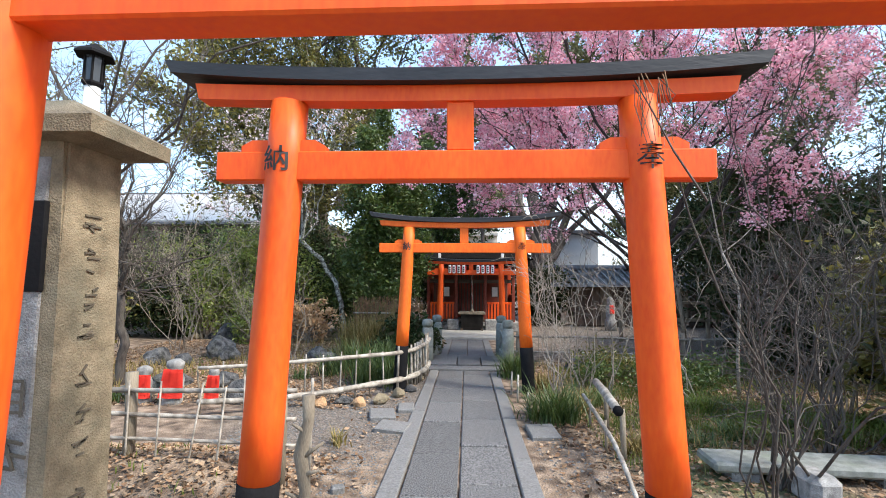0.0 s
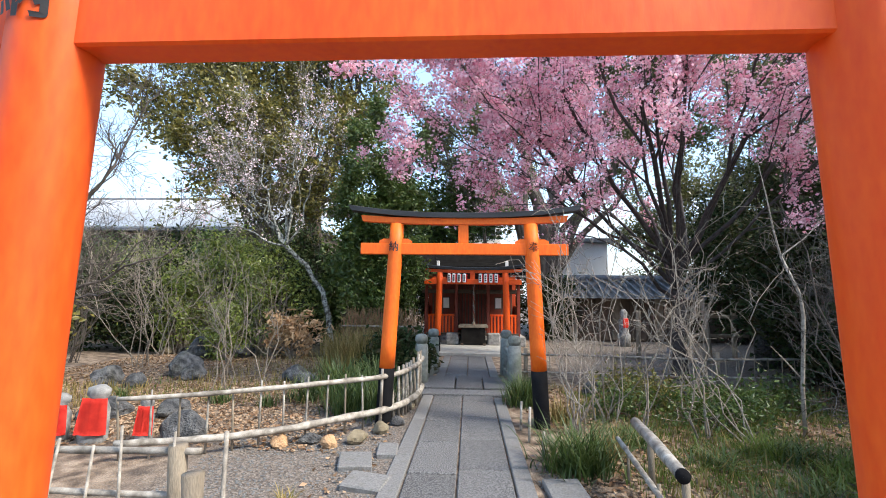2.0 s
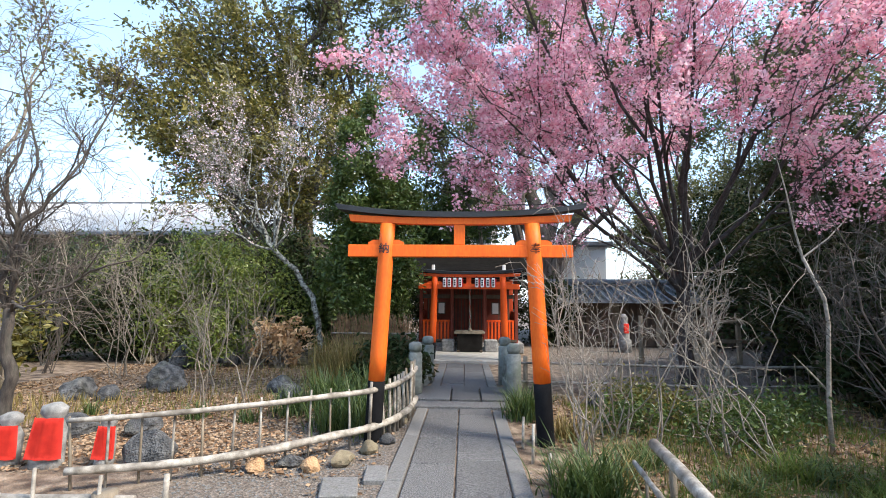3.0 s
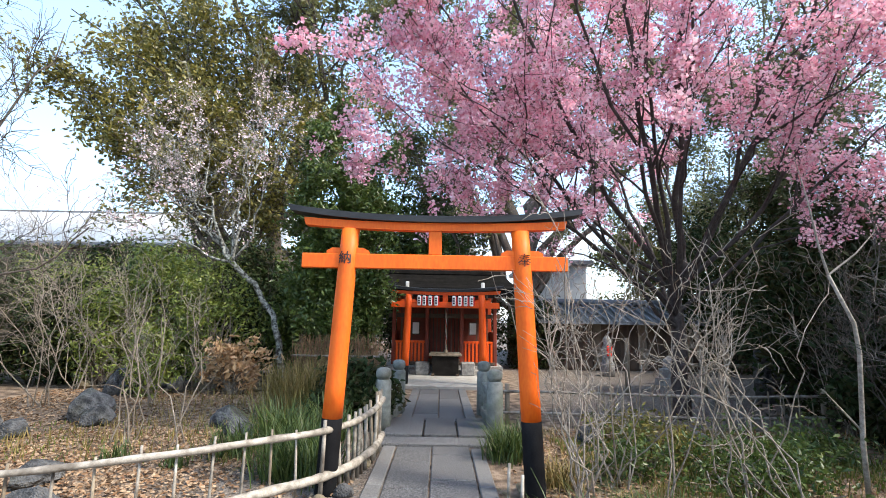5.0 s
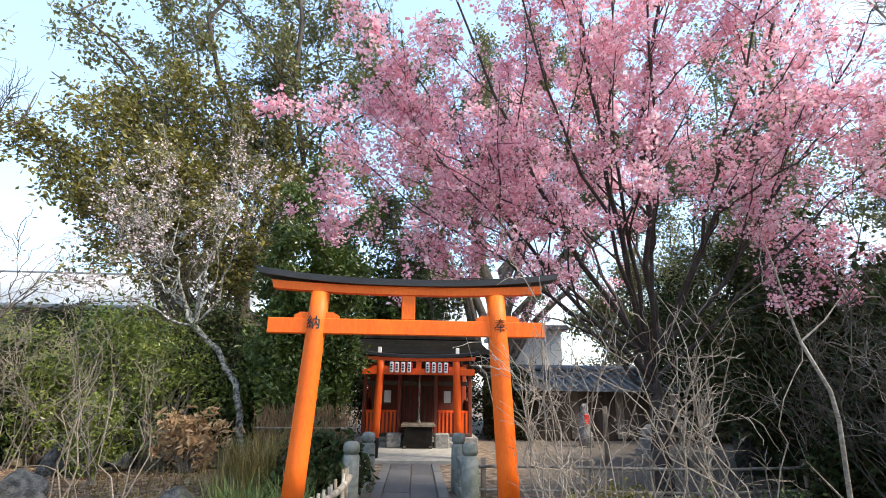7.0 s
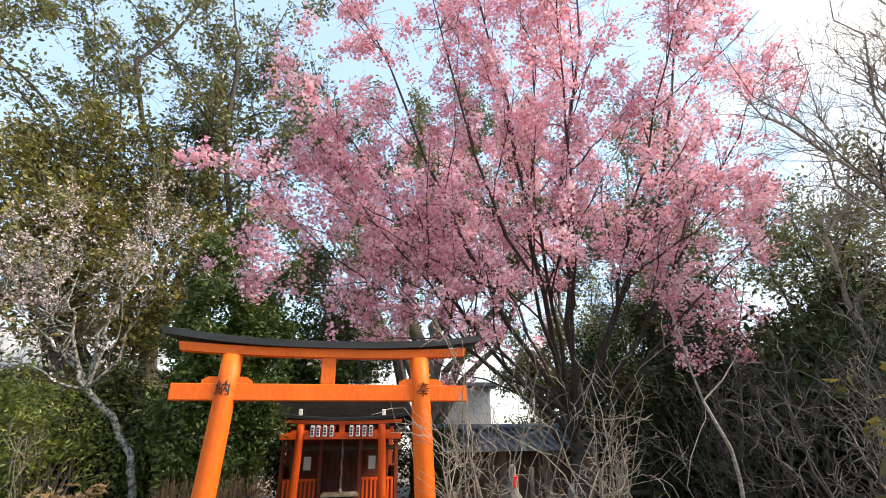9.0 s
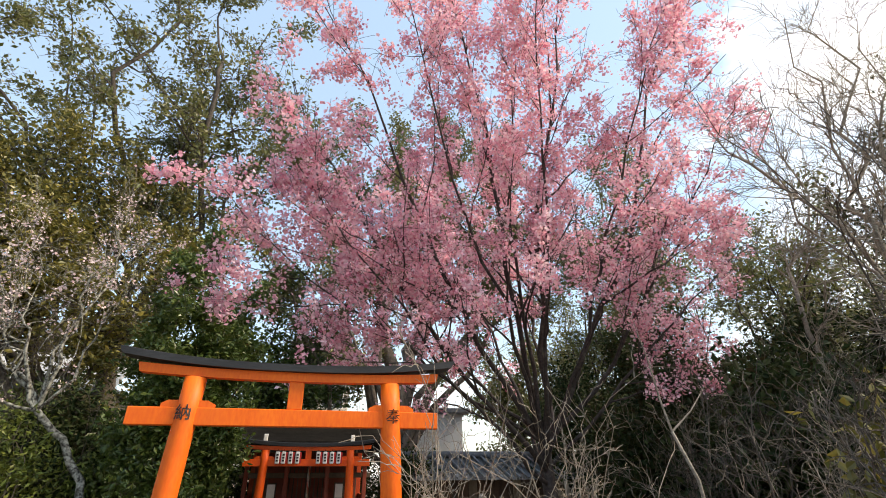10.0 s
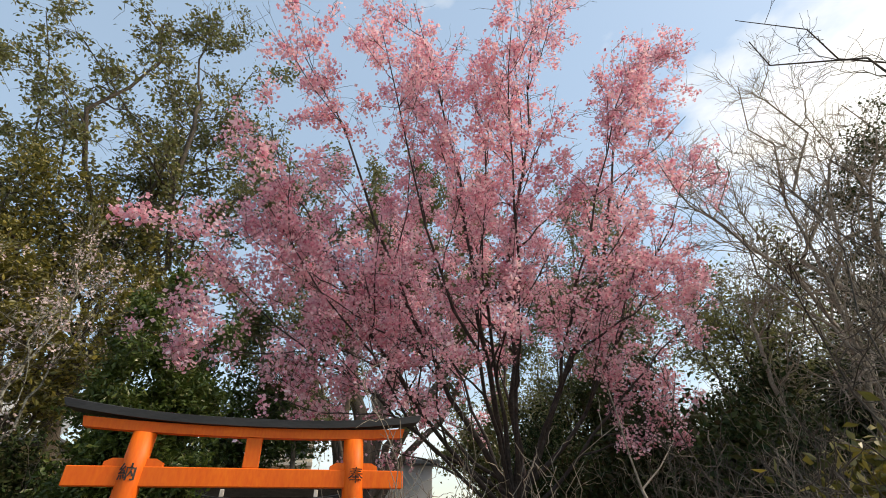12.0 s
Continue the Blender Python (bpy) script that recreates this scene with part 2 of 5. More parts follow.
def ground_material():
    """Trodden earth, damp gravel, moss and grass, mixed by noise and by where they lie in the garden."""
    m, n, l, p = shader("garden_earth")
    geo = n.new("ShaderNodeNewGeometry")
    sep = n.new("ShaderNodeSeparateXYZ")
    l.new(geo.outputs["Position"], sep.inputs["Vector"])

    def noise_tex(s, d=5):
        t = n.new("ShaderNodeTexNoise")
        t.inputs["Scale"].default_value, t.inputs["Detail"].default_value = s, d
        l.new(geo.outputs["Position"], t.inputs["Vector"])
        return t

    big, mid, fine = noise_tex(0.7), noise_tex(6), noise_tex(90, 3)
    pebble = n.new("ShaderNodeTexVoronoi")
    pebble.inputs["Scale"].default_value = 55
    l.new(geo.outputs["Position"], pebble.inputs["Vector"])
    earth = ramp(n, [(0.34, (0.065, 0.042, 0.026)), (0.5, (0.18, 0.125, 0.082)), (0.66, (0.32, 0.24, 0.168))])
    l.new(mid.outputs["Fac"], earth.inputs["Fac"])
    gravel = ramp(n, [(0.0, (0.055, 0.042, 0.032)), (0.5, (0.135, 0.108, 0.085)), (1.0, (0.26, 0.22, 0.18))])
    l.new(pebble.outputs["Color"], gravel.inputs["Fac"])
    moss = ramp(n, [(0.35, (0.06, 0.075, 0.022)), (0.65, (0.14, 0.13, 0.05))])
    l.new(mid.outputs["Fac"], moss.inputs["Fac"])

    def fade(socket, lo, hi):
        r = n.new("ShaderNodeMapRange")
        r.interpolation_type = "SMOOTHSTEP"
        r.inputs["From Min"].default_value, r.inputs["From Max"].default_value = lo, hi
        l.new(socket, r.inputs["Value"])
        return r.outputs["Result"]

    def times(a_, b_):
        t = n.new("ShaderNodeMath")
        t.operation = "MULTIPLY"
        l.new(a_, t.inputs[0])
        l.new(b_, t.inputs[1])
        return t.outputs["Value"]

    x, y = sep.outputs["X"], sep.outputs["Y"]
    on_gravel = times(times(fade(x, -3.2, -2.0), fade(x, -0.3, -0.6)), times(fade(y, 4.2, 5.4), fade(y, 9.2, 8.0)))
    yard = times(fade(x, 1.6, 2.6), fade(y, 10.0, 10.3))
    on_moss = times(times(fade(x, 0.9, 1.8), fade(y, 10.4, 9.8)), fade(big.outputs["Fac"], 0.46, 0.6))

    def mix(fac, a_, b_):
        t = n.new("ShaderNodeMixRGB")
        l.new(fac, t.inputs["Fac"])
        l.new(a_, t.inputs["Color1"])
        l.new(b_, t.inputs["Color2"])
        return t.outputs["Color"]

    c = mix(on_gravel, earth.outputs["Color"], gravel.outputs["Color"])
    c = mix(on_moss, c, moss.outputs["Color"])
    c = mix(yard, c, gravel.outputs["Color"])
    ov = n.new("ShaderNodeMixRGB")
    ov.blend_type, ov.inputs["Fac"].default_value = "OVERLAY", 0.5
    l.new(c, ov.inputs["Color1"])
    l.new(fine.outputs["Fac"], ov.inputs["Color2"])
    l.new(ov.outputs["Color"], p.inputs["Base Color"])
    p.inputs["Roughness"].default_value = 0.92
    add = n.new("ShaderNodeMath")
    add.operation = "ADD"
    l.new(mid.outputs["Fac"], add.inputs[0])
    l.new(pebble.outputs["Distance"], add.inputs[1])
    b = n.new("ShaderNodeBump")
    b.inputs["Strength"].default_value, b.inputs["Distance"].default_value = 0.7, 0.02
    l.new(add.outputs["Value"], b.inputs["Height"])
    l.new(b.outputs["Normal"], p.inputs["Normal"])
    return m


EARTH = ground_material()


# ---- geometry helpers ----
def finish(name, mesh, material, parent=None, label=""):
    mesh.materials.append(material)
    ob = new(name, mesh)
    if parent:
        ob.parent = parent
    if label:
        ob["label"] = label
    return ob


def part(name, bm, material, parent=None, label="", smooth=False):
    mesh = bpy.data.meshes.new(name)
    bm.normal_update()
    bm.to_mesh(mesh)
    bm.free()
    if smooth:
        mesh.shade_smooth()
    return finish(name, mesh, material, parent, label)


def part_np(name, verts, faces, material, parent=None, label="", smooth=False):
    """A mesh from arrays of points and of faces that all have the same number of corners."""
    verts, faces = np.asarray(verts, np.float32), np.asarray(faces, np.int32)
    mesh = bpy.data.meshes.new(name)
    k = faces.shape[1]
    mesh.vertices.add(len(verts))
    mesh.vertices.foreach_set("co", verts.ravel())
    mesh.loops.add(faces.size)
    mesh.loops.foreach_set("vertex_index", faces.ravel())
    mesh.polygons.add(len(faces))
    mesh.polygons.foreach_set("loop_start", np.arange(0, faces.size, k, dtype=np.int32))
    mesh.polygons.foreach_set("use_smooth", np.full(len(faces), smooth))
    mesh.update(calc_edges=True)
    return finish(name, mesh, material, parent, label)


def empty(name, m, label, category, group="", kind=""):
    ob = new(name)
    ob.matrix_basis = m
    ob.empty_display_size = 0.1
    return tagged(ob, label, category, group, kind)


def block(size, at=(0, 0, 0), bevel=0.01, turn=(0, 0, 0), bm=None):
    """A box with bevelled edges, centred at a point."""
    bm = bm or bmesh.new()
    made = bmesh.ops.create_cube(bm, size=1, matrix=pose(*at, *turn) @ Matrix.Diagonal((*size, 1)))
    if bevel:
        edges = {e_ for v in made["verts"] for e_ in v.link_edges}
        bmesh.ops.bevel(bm, geom=list(edges), offset=bevel, segments=1, affect="EDGES")
    return bm


def lathe(profile, sides=20, at=(0, 0, 0), bm=None):
    """A turned body from (radius, height) pairs."""
    bm = bm or bmesh.new()
    rings = []
    for r, z in profile:
        rings.append([bm.verts.new((at[0] + r * math.cos(2 * math.pi * i / sides), at[1] + r * math.sin(2 * math.pi * i / sides), at[2] + z)) for i in range(sides)])
    for lo, hi in zip(rings, rings[1:]):
        for i in range(sides):
            bm.faces.new((lo[i], lo[(i + 1) % sides], hi[(i + 1) % sides], hi[i]))
    bm.faces.new(rings[-1])
    bm.faces.new(rings[0][::-1])
    return bm


def tubes(lines, sides=5):
    """Points and faces of tapered tubes along polylines: (points, radii) pairs."""
    vs, fs, base = [], [], 0
    ang = np.arange(sides) * 2 * np.pi / sides
    ca, sa = np.cos(ang)[None, :, None], np.sin(ang)[None, :, None]
    idx = np.arange(sides)
    for pts, rad in lines:
        pts, rad = np.asarray(pts, float), np.asarray(rad, float)
        d = np.gradient(pts, axis=0)
        d /= np.linalg.norm(d, axis=1, keepdims=True) + 1e-9
        ref = np.array([0.31, 0.87, 0.38]) if abs(d[:, 2]).mean() > 0.6 else np.array([0.05, 0.1, 1.0])
        u = np.cross(d, ref)
        u /= np.linalg.norm(u, axis=1, keepdims=True) + 1e-9
        w = np.cross(d, u)
        ring = pts[:, None, :] + rad[:, None, None] * (ca * u[:, None, :] + sa * w[:, None, :])
        k = len(pts)
        vs.append(ring.reshape(-1, 3))
        r0 = base + np.arange(k - 1)[:, None] * sides
        fs.append(np.stack([r0 + idx, r0 + (idx + 1) % sides, r0 + sides + (idx + 1) % sides, r0 + sides + idx], -1).reshape(-1, 4))
        base += k * sides
    return np.concatenate(vs), np.concatenate(fs)


def stick(name, points, radii, material, parent=None, sides=8, knots=0, label=""):
    """A pole along points, closed at its ends; knots: swollen rings like those of bamboo."""
    pts, rad = np.asarray(points, float), np.asarray(radii, float)
    if knots:
        s = np.linspace(0, len(pts) - 1, knots * 4 + 1)
        pts = np.stack([np.interp(s, np.arange(len(pts)), pts[:, i]) for i in range(3)], 1)
        rad = np.interp(s, np.arange(len(rad)), rad) * np.where(np.arange(len(s)) % 4 == 2, 1.16, 1.0)
    end0, end1 = pts[0] + (pts[0] - pts[1]) * 1e-3, pts[-1] + (pts[-1] - pts[-2]) * 1e-3
    pts = np.vstack([end0, pts, end1])
    rad = np.r_[rad[0] * 0.02, rad, rad[-1] * 0.02]
    v, f = tubes([(pts, rad)], sides)
    return part_np(name, v, f, material, parent, label, smooth=sides > 6)


def leaves(rng, centres, size, spread=0.0, flat=0.0, slim=0.55, heading=None):
    """Pointed four-cornered leaves (a fold along the midrib), one at each centre, turned at random."""
    c = np.asarray(centres, float)
    k = len(c)
    c = c + rng.normal(0, 1, (k, 3)) * spread
    a_ = rng.normal(0, 1, (k, 3)) if heading is None else np.asarray(heading, float) + rng.normal(0, 0.35, (k, 3))
    a_[:, 2] *= 1 - flat
    a_ /= np.linalg.norm(a_, axis=1, keepdims=True) + 1e-9
    b_ = np.cross(a_, rng.normal(0, 1, (k, 3)))
    b_[:, 2] *= 1 - flat
    b_ /= np.linalg.norm(b_, axis=1, keepdims=True) + 1e-9
    s = size * rng.uniform(0.6, 1.3, (k, 1))
    up = np.cross(a_, b_) * s * 0.08
    v = np.stack([c - a_ * s * 0.5, c + b_ * s * slim * 0.5 + up, c + a_ * s * 0.5, c - b_ * s * slim * 0.5 + up], 1)
    return v.reshape(-1, 3), np.arange(4 * k).reshape(-1, 4)


def merged(pieces):
    vs, fs, base = [], [], 0
    for v, f in pieces:
        vs.append(v)
        fs.append(f + base)
        base += len(v)
    return np.concatenate(vs), np.concatenate(fs)


def unit(v):
    return v / (np.linalg.norm(v) + 1e-9)


def wander(rng, p0, p1, r0, r1, steps=9, wobble=0.06, bow=0.0):
    """A crooked tapered line from p0 to p1; bow lifts (or drops) its start like a limb that first climbs."""
    p0, p1 = np.asarray(p0, float), np.asarray(p1, float)
    s = np.linspace(0, 1, steps)
    span = np.linalg.norm(p1 - p0)
    walk_ = np.cumsum(rng.normal(0, 1, (steps, 3)), 0) * span * wobble / math.sqrt(steps)
    walk_ -= s[:, None] * walk_[-1] + (1 - s[:, None]) * walk_[0]
    pts = p0 + (p1 - p0) * s[:, None] + walk_
    pts[:, 2] += bow * span * np.sin(np.pi * s)
    return pts, r0 + (r1 - r0) * s ** 0.8


def sprout(rng, line, count, length, level, out, start=0.25, spread=0.8, lift=0.25, thin=0.55, wobble=0.12, floor=0.004):
    """Side branches along a line, and theirs in turn, level deep. out gathers every line with its level."""
    pts, rad = line
    k = len(pts)
    for _ in range(count):
        s = rng.uniform(start, 1.0)
        i = min(int(s * (k - 1)), k - 2)
        fr = s * (k - 1) - i
        p = pts[i] * (1 - fr) + pts[i + 1] * fr
        d = unit(pts[i + 1] - pts[i])
        way = unit(d + rng.normal(0, 1, 3) * spread + np.array([0, 0, lift]))
        ln = length * rng.uniform(0.55, 1.25) * (1.15 - 0.5 * s)
        r = max(min(rad[i] * thin, ln * 0.022 + 0.003), floor)
        child = wander(rng, p, p + way * ln, r, floor * 0.6, 6, wobble, 0.04)
        out.append((level, child))
        if level > 1:
            sprout(rng, child, max(2, int(count * 0.55)), length * 0.5, level - 1, out, 0.2, spread, lift * 0.7, thin, wobble, floor)


def along(rng, lines, per_metre, jitter):
    """Points strewn along lines."""
    got = []
    for pts, _ in lines:
        seg = np.linalg.norm(np.diff(pts, axis=0), axis=1)
        k = rng.poisson(max(seg.sum() * per_metre, 0.3))
        if k:
            s = rng.uniform(0, len(pts) - 1.001, k)
            i = s.astype(int)
            fr = (s - i)[:, None]
            got.append(pts[i] * (1 - fr) + pts[i + 1] * fr)
    c = np.concatenate(got)
    return c + rng.normal(0, 1, c.shape) * jitter


def tree(name, label, seed, base, limbs, trunk_r, bark, crown=None, fork=0.25, twigs=(9, 1.2, 2), per_metre=10, cluster=(6, 0.05), leaf=(0.05, 0.6), start=0.3,
         category="tree", wobble=0.08, crown_name="crown", crown_label="", lift=0.25, bow=0.0, floor=0.004, fork_points=None, spread=0.8, flat=0.2, sway=0.35, branches=(0, 0)):
    """A tree whose limbs run from the trunk to given ends; twigs sprout on them and leaves or blossom sit in clusters on the twigs."""
    rng = np.random.default_rng(seed)
    base = np.asarray(base, float)
    top = empty(name, pose(*base), label, category)
    ends = np.asarray([l_[:3] for l_ in limbs], float)
    mid = ends.mean(0)
    crotch = base + (mid - base) * fork
    crotch[:2] = base[:2] + (mid - base)[:2] * fork * sway
    trunk = wander(rng, base + (0, 0, -0.15), crotch, trunk_r, trunk_r * 0.72, 10, wobble * 0.8)
    trunk[1][0] *= 1.35
    trunk[1][1] *= 1.1
    thick, thin_, fine = [trunk], [], []
    for j, l_ in enumerate(limbs):
        s0 = crotch if fork_points is None else base + (crotch - base) * fork_points[j % len(fork_points)]
        limb = wander(rng, s0, l_[:3], l_[3] if len(l_) > 3 else trunk_r * 0.5, floor * 1.6, 12, wobble, bow)
        thick.append(limb)
        for k in range(branches[0]):        # branches that fork off the main limb on alternate sides
            at_ = 3 + (k * 3 + j) % 8
            d_ = unit(limb[0][at_ + 1] - limb[0][at_])
            side_ = unit(np.cross(d_, rng.normal(0, 1, 3)))
            ln_ = min(branches[1], np.linalg.norm(limb[0][-1] - limb[0][0]) * 0.36) * rng.uniform(0.6, 1.25) * (1.36 - 0.085 * at_)
            side_limb = wander(rng, limb[0][at_], limb[0][at_] + unit(d_ + side_ * 0.75 + np.array([0, 0, 0.12])) * ln_, limb[1][at_] * 0.62, floor * 1.4, 9, wobble, bow)
            thick.append(side_limb)
            out = []
            sprout(rng, side_limb, max(3, round(twigs[0] * 0.62)), *twigs[1:], out, start=0.2, lift=lift, floor=floor, wobble=0.13, spread=spread)
            for level, line in out:
                (thin_ if level == twigs[2] and twigs[2] > 1 else fine).append(line)
        out = []
        span = np.linalg.norm(np.subtract(l_[:3], s0)) / np.linalg.norm(ends - crotch, axis=1).mean()
        sprout(rng, limb, max(3, round(twigs[0] * span)), *twigs[1:], out, start=start, lift=lift, floor=floor, wobble=0.13, spread=spread)
        for level, line in out:
            (thin_ if level == twigs[2] and twigs[2] > 1 else fine).append(line)
    for j, (p_, r_) in enumerate(thick):
        part_np("limb" if j else "trunk", *tubes([(p_ - base, r_)], 10), bark, top, smooth=True)
    if thin_ or fine:
        tagged(part_np("twigs", *merged([tubes([(p_ - base, r_) for p_, r_ in g], s_) for g, s_ in ((thin_, 5), (fine, 3)) if g]), bark, top), kind="stuff")
    if crown:
        carriers = fine + thin_ + [(p_[len(p_) // 2:], r_[len(p_) // 2:]) for p_, r_ in thick[1:]]
        c = along(rng, carriers, per_metre, cluster[1] * 0.6)
        c = np.repeat(c, cluster[0], 0)
        v, f = leaves(rng, c - base, leaf[0], cluster[1], flat, leaf[1])
        tagged(part_np(crown_name, v, f, crown, top, crown_label), kind="stuff")
    return top


def bush(name, label, seed, at, radii, count, material, leaf=(0.07, 0.5), clumps=160, stems=9, bark=BARK, hollow=0.45, category="shrub", clump=0.16, flat=0.1):
    """A leafy shrub: stems from one root, and leaves in clumps through an uneven body with gaps."""
    rng = np.random.default_rng(seed)
    top = empty(name, pose(*at), label, category)
    r = np.asarray(radii, float)
    d = rng.normal(0, 1, (clumps, 3))
    d /= np.linalg.norm(d, axis=1, keepdims=True)
    c = d * rng.uniform(hollow, 1.0, (clumps, 1)) * r * rng.uniform(0.8, 1.15, (clumps, 1)) + (0, 0, r[2] * 0.95)
    c[:, 2] = np.maximum(c[:, 2], 0.08)
    lines = []
    for i in range(min(stems * 6, clumps)):
        lines.append(wander(rng, (rng.normal(0, 0.12) * r[0], rng.normal(0, 0.12) * r[1], -0.05), c[i], 0.012 + 0.006 * r[2], 0.004, 7, 0.12, 0.08))
    tagged(part_np("stems", *tubes(lines, 4), bark, top), kind="stuff")
    size = np.repeat(rng.uniform(0.6, 1.5, clumps) * clump * r.mean(), count // clumps)[:, None]
    pts = np.repeat(c, count // clumps, 0) + rng.normal(0, 1, (count // clumps * clumps, 3)) * size
    pts[:, 2] = np.maximum(pts[:, 2], 0.03)
    tagged(part_np("foliage", *leaves(rng, pts, leaf[0], 0, flat, leaf[1]), material, top), kind="stuff")
    return top


def bare(name, label, seed, at, stems, height, lean=0.35, twig=(7, 0.5, 2), r=0.013, bark=TWIG_BARK, drift=(0, 0), category="shrub", lift=0.3, start=0.2):
    """A leafless shrub: many thin stems from one root with forking twigs."""
    rng = np.random.default_rng(seed)
    top = empty(name, pose(*at), label, category)
    thick, fine = [], []
    for _ in range(stems):
        h = height * rng.uniform(0.6, 1.1)
        end = (rng.normal(drift[0], lean) * h, rng.normal(drift[1], lean) * h, h)
        line = wander(rng, (rng.normal(0, 0.06), rng.normal(0, 0.06), -0.05), end, r * rng.uniform(0.6, 1.2), 0.0025, 10, 0.1, 0.05)
        thick.append(line)
        out = []
        sprout(rng, line, *twig, out, start=start, lift=lift, floor=0.0034, wobble=0.14)
        fine += [l_ for _, l_ in out]
    for line in thick:
        part_np("stem", *tubes([line], 6), bark, top, smooth=True)
    tagged(part_np("twigs", *tubes(fine, 3), bark, top), kind="stuff")
    return top


def tuft(name, label, seed, at, blades, height, radius, material, width=0.012, category="grass tuft", droop=0.6, group=""):
    """Arching strap-shaped blades from one root."""
    rng = np.random.default_rng(seed)
    az, s = rng.uniform(0, 2 * np.pi, blades), np.linspace(0, 1, 5)[None, :, None]
    root = np.stack([rng.normal(0, radius * 0.3, blades), rng.normal(0, radius * 0.3, blades), np.full(blades, -0.02)], 1)
    out = np.stack([np.cos(az), np.sin(az), 0 * az], 1)
    h, reach = height * rng.uniform(0.55, 1.15, (blades, 1, 1)), radius * rng.uniform(0.2, 1.1, (blades, 1, 1))
    line = root[:, None] + out[:, None] * reach * s ** 1.6 + np.array([0, 0, 1.0]) * h * (s - droop * rng.uniform(0.2, 1, (blades, 1, 1)) * s ** 3 * 0.6)
    side = np.stack([-np.sin(az), np.cos(az), 0 * az], 1)[:, None] * width * (1 - s ** 2 * 0.95) * 0.5
    v = np.stack([line - side, line + side], 2).reshape(-1, 3)
    k = np.arange(blades)[:, None] * 10 + np.arange(4)[None] * 2
    f = np.stack([k, k + 1, k + 3, k + 2], -1).reshape(-1, 4)
    return tagged(part_np_at(name, v, f, material, at), label, category, group)


def part_np_at(name, v, f, material, at):
    ob = part_np(name, v, f, material)
    ob.matrix_basis = pose(*at)
    return ob


def boulder(name, label, seed, at, size, material=ROCK, turn=0.0, group="", category="rock", flat_top=0.0):
    """A rounded irregular stone, sunk a little into the ground."""
    bm = bmesh.new()
    bmesh.ops.create_icosphere(bm, subdivisions=3, radius=0.5)
    off = Vector((seed * 3.7, seed * 1.3, seed * 2.1))
    for v in bm.verts:
        k = 1 + 0.35 * noise.noise(v.co * 2.1 + off) + 0.16 * noise.noise(v.co * 5.3 + off)
        v.co *= k
        for axis in (Vector((0.6, 0.3, 0.7)), Vector((-0.7, 0.2, 0.5)), Vector((0.1, -0.8, 0.4))):
            cut = v.co.dot(axis.normalized()) - 0.38
            if cut > 0:
                v.co -= axis.normalized() * cut * 0.75
        v.co = Vector((v.co.x * size[0], v.co.y * size[1], v.co.z * size[2] + size[2] * 0.3))
    ob = part(name, bm, material, smooth=False)
    ob.matrix_basis = pose(*at, 0, 0, turn)
    return tagged(ob, label, category, group)


def glyph(name, text, size, material, parent, m, radius=0.0, label="", bold=0.0):
    """Writing as a thin mesh; radius: wrapped round an upright pillar of that radius."""
    cu = bpy.data.curves.new(name, "FONT")
    cu.body, cu.size, cu.align_x, cu.align_y, cu.resolution_u = text, size, "CENTER", "CENTER", 3
    cu.offset = size * bold
    tmp = bpy.data.objects.new("tmp", cu)
    scene.collection.objects.link(tmp)
    mesh = bpy.data.meshes.new_from_object(tmp.evaluated_get(bpy.context.evaluated_depsgraph_get()))
    bpy.data.objects.remove(tmp)
    mesh.name = name
    for v in mesh.vertices:
        x_, z_ = v.co.x, v.co.y
        y_ = 0.0 if not radius else radius - math.sqrt(max(radius ** 2 - x_ ** 2, 1e-6))
        v.co = (x_, y_, z_)
    ob = finish(name, mesh, material, parent, label)
    ob.matrix_basis = m
    return ob


# ---- ground ----
def ground_z(x, y):
    """Height of the garden's earth: level beside the path, gently uneven further out."""
    away = min(1.0, max(0.0, abs(x + 0.05) - 0.75) / 1.5)
    near = 1.0 if math.hypot(x, y - 7) < 40 else 0.0
    bank = 0.2 * min(1.0, max(0.0, (-1.3 - x) / 0.6)) * math.exp(-((y - 3.95) / 0.6) ** 2) if x > -8 else 0.0
    return -0.025 + bank + near * away * (0.035 * noise.noise(Vector((x * 0.55, y * 0.55, 0))) + 0.012 * noise.noise(Vector((x * 2.3, y * 2.3, 4))))


def axis_steps(lo, hi, step, far):
    inner = np.arange(lo, hi + step / 2, step)
    outer = np.geomspace(1.0, far, 22)
    return np.concatenate([lo - outer[::-1], inner, hi + outer])


xs, ys = axis_steps(-9, 9, 0.12, 900), axis_steps(-3, 16, 0.12, 900)
gv = np.array([(x, y, ground_z(x, y)) for y in ys for x in xs])
nx = len(xs)
gi = (np.arange(len(ys) - 1)[:, None] * nx + np.arange(nx - 1)[None]).ravel()
tagged(part_np("ground", gv, np.stack([gi, gi + 1, gi + nx + 1, gi + nx], -1), EARTH, smooth=True),
       "bare brown garden earth with gravel, moss and fallen leaves", "ground", kind="structure")


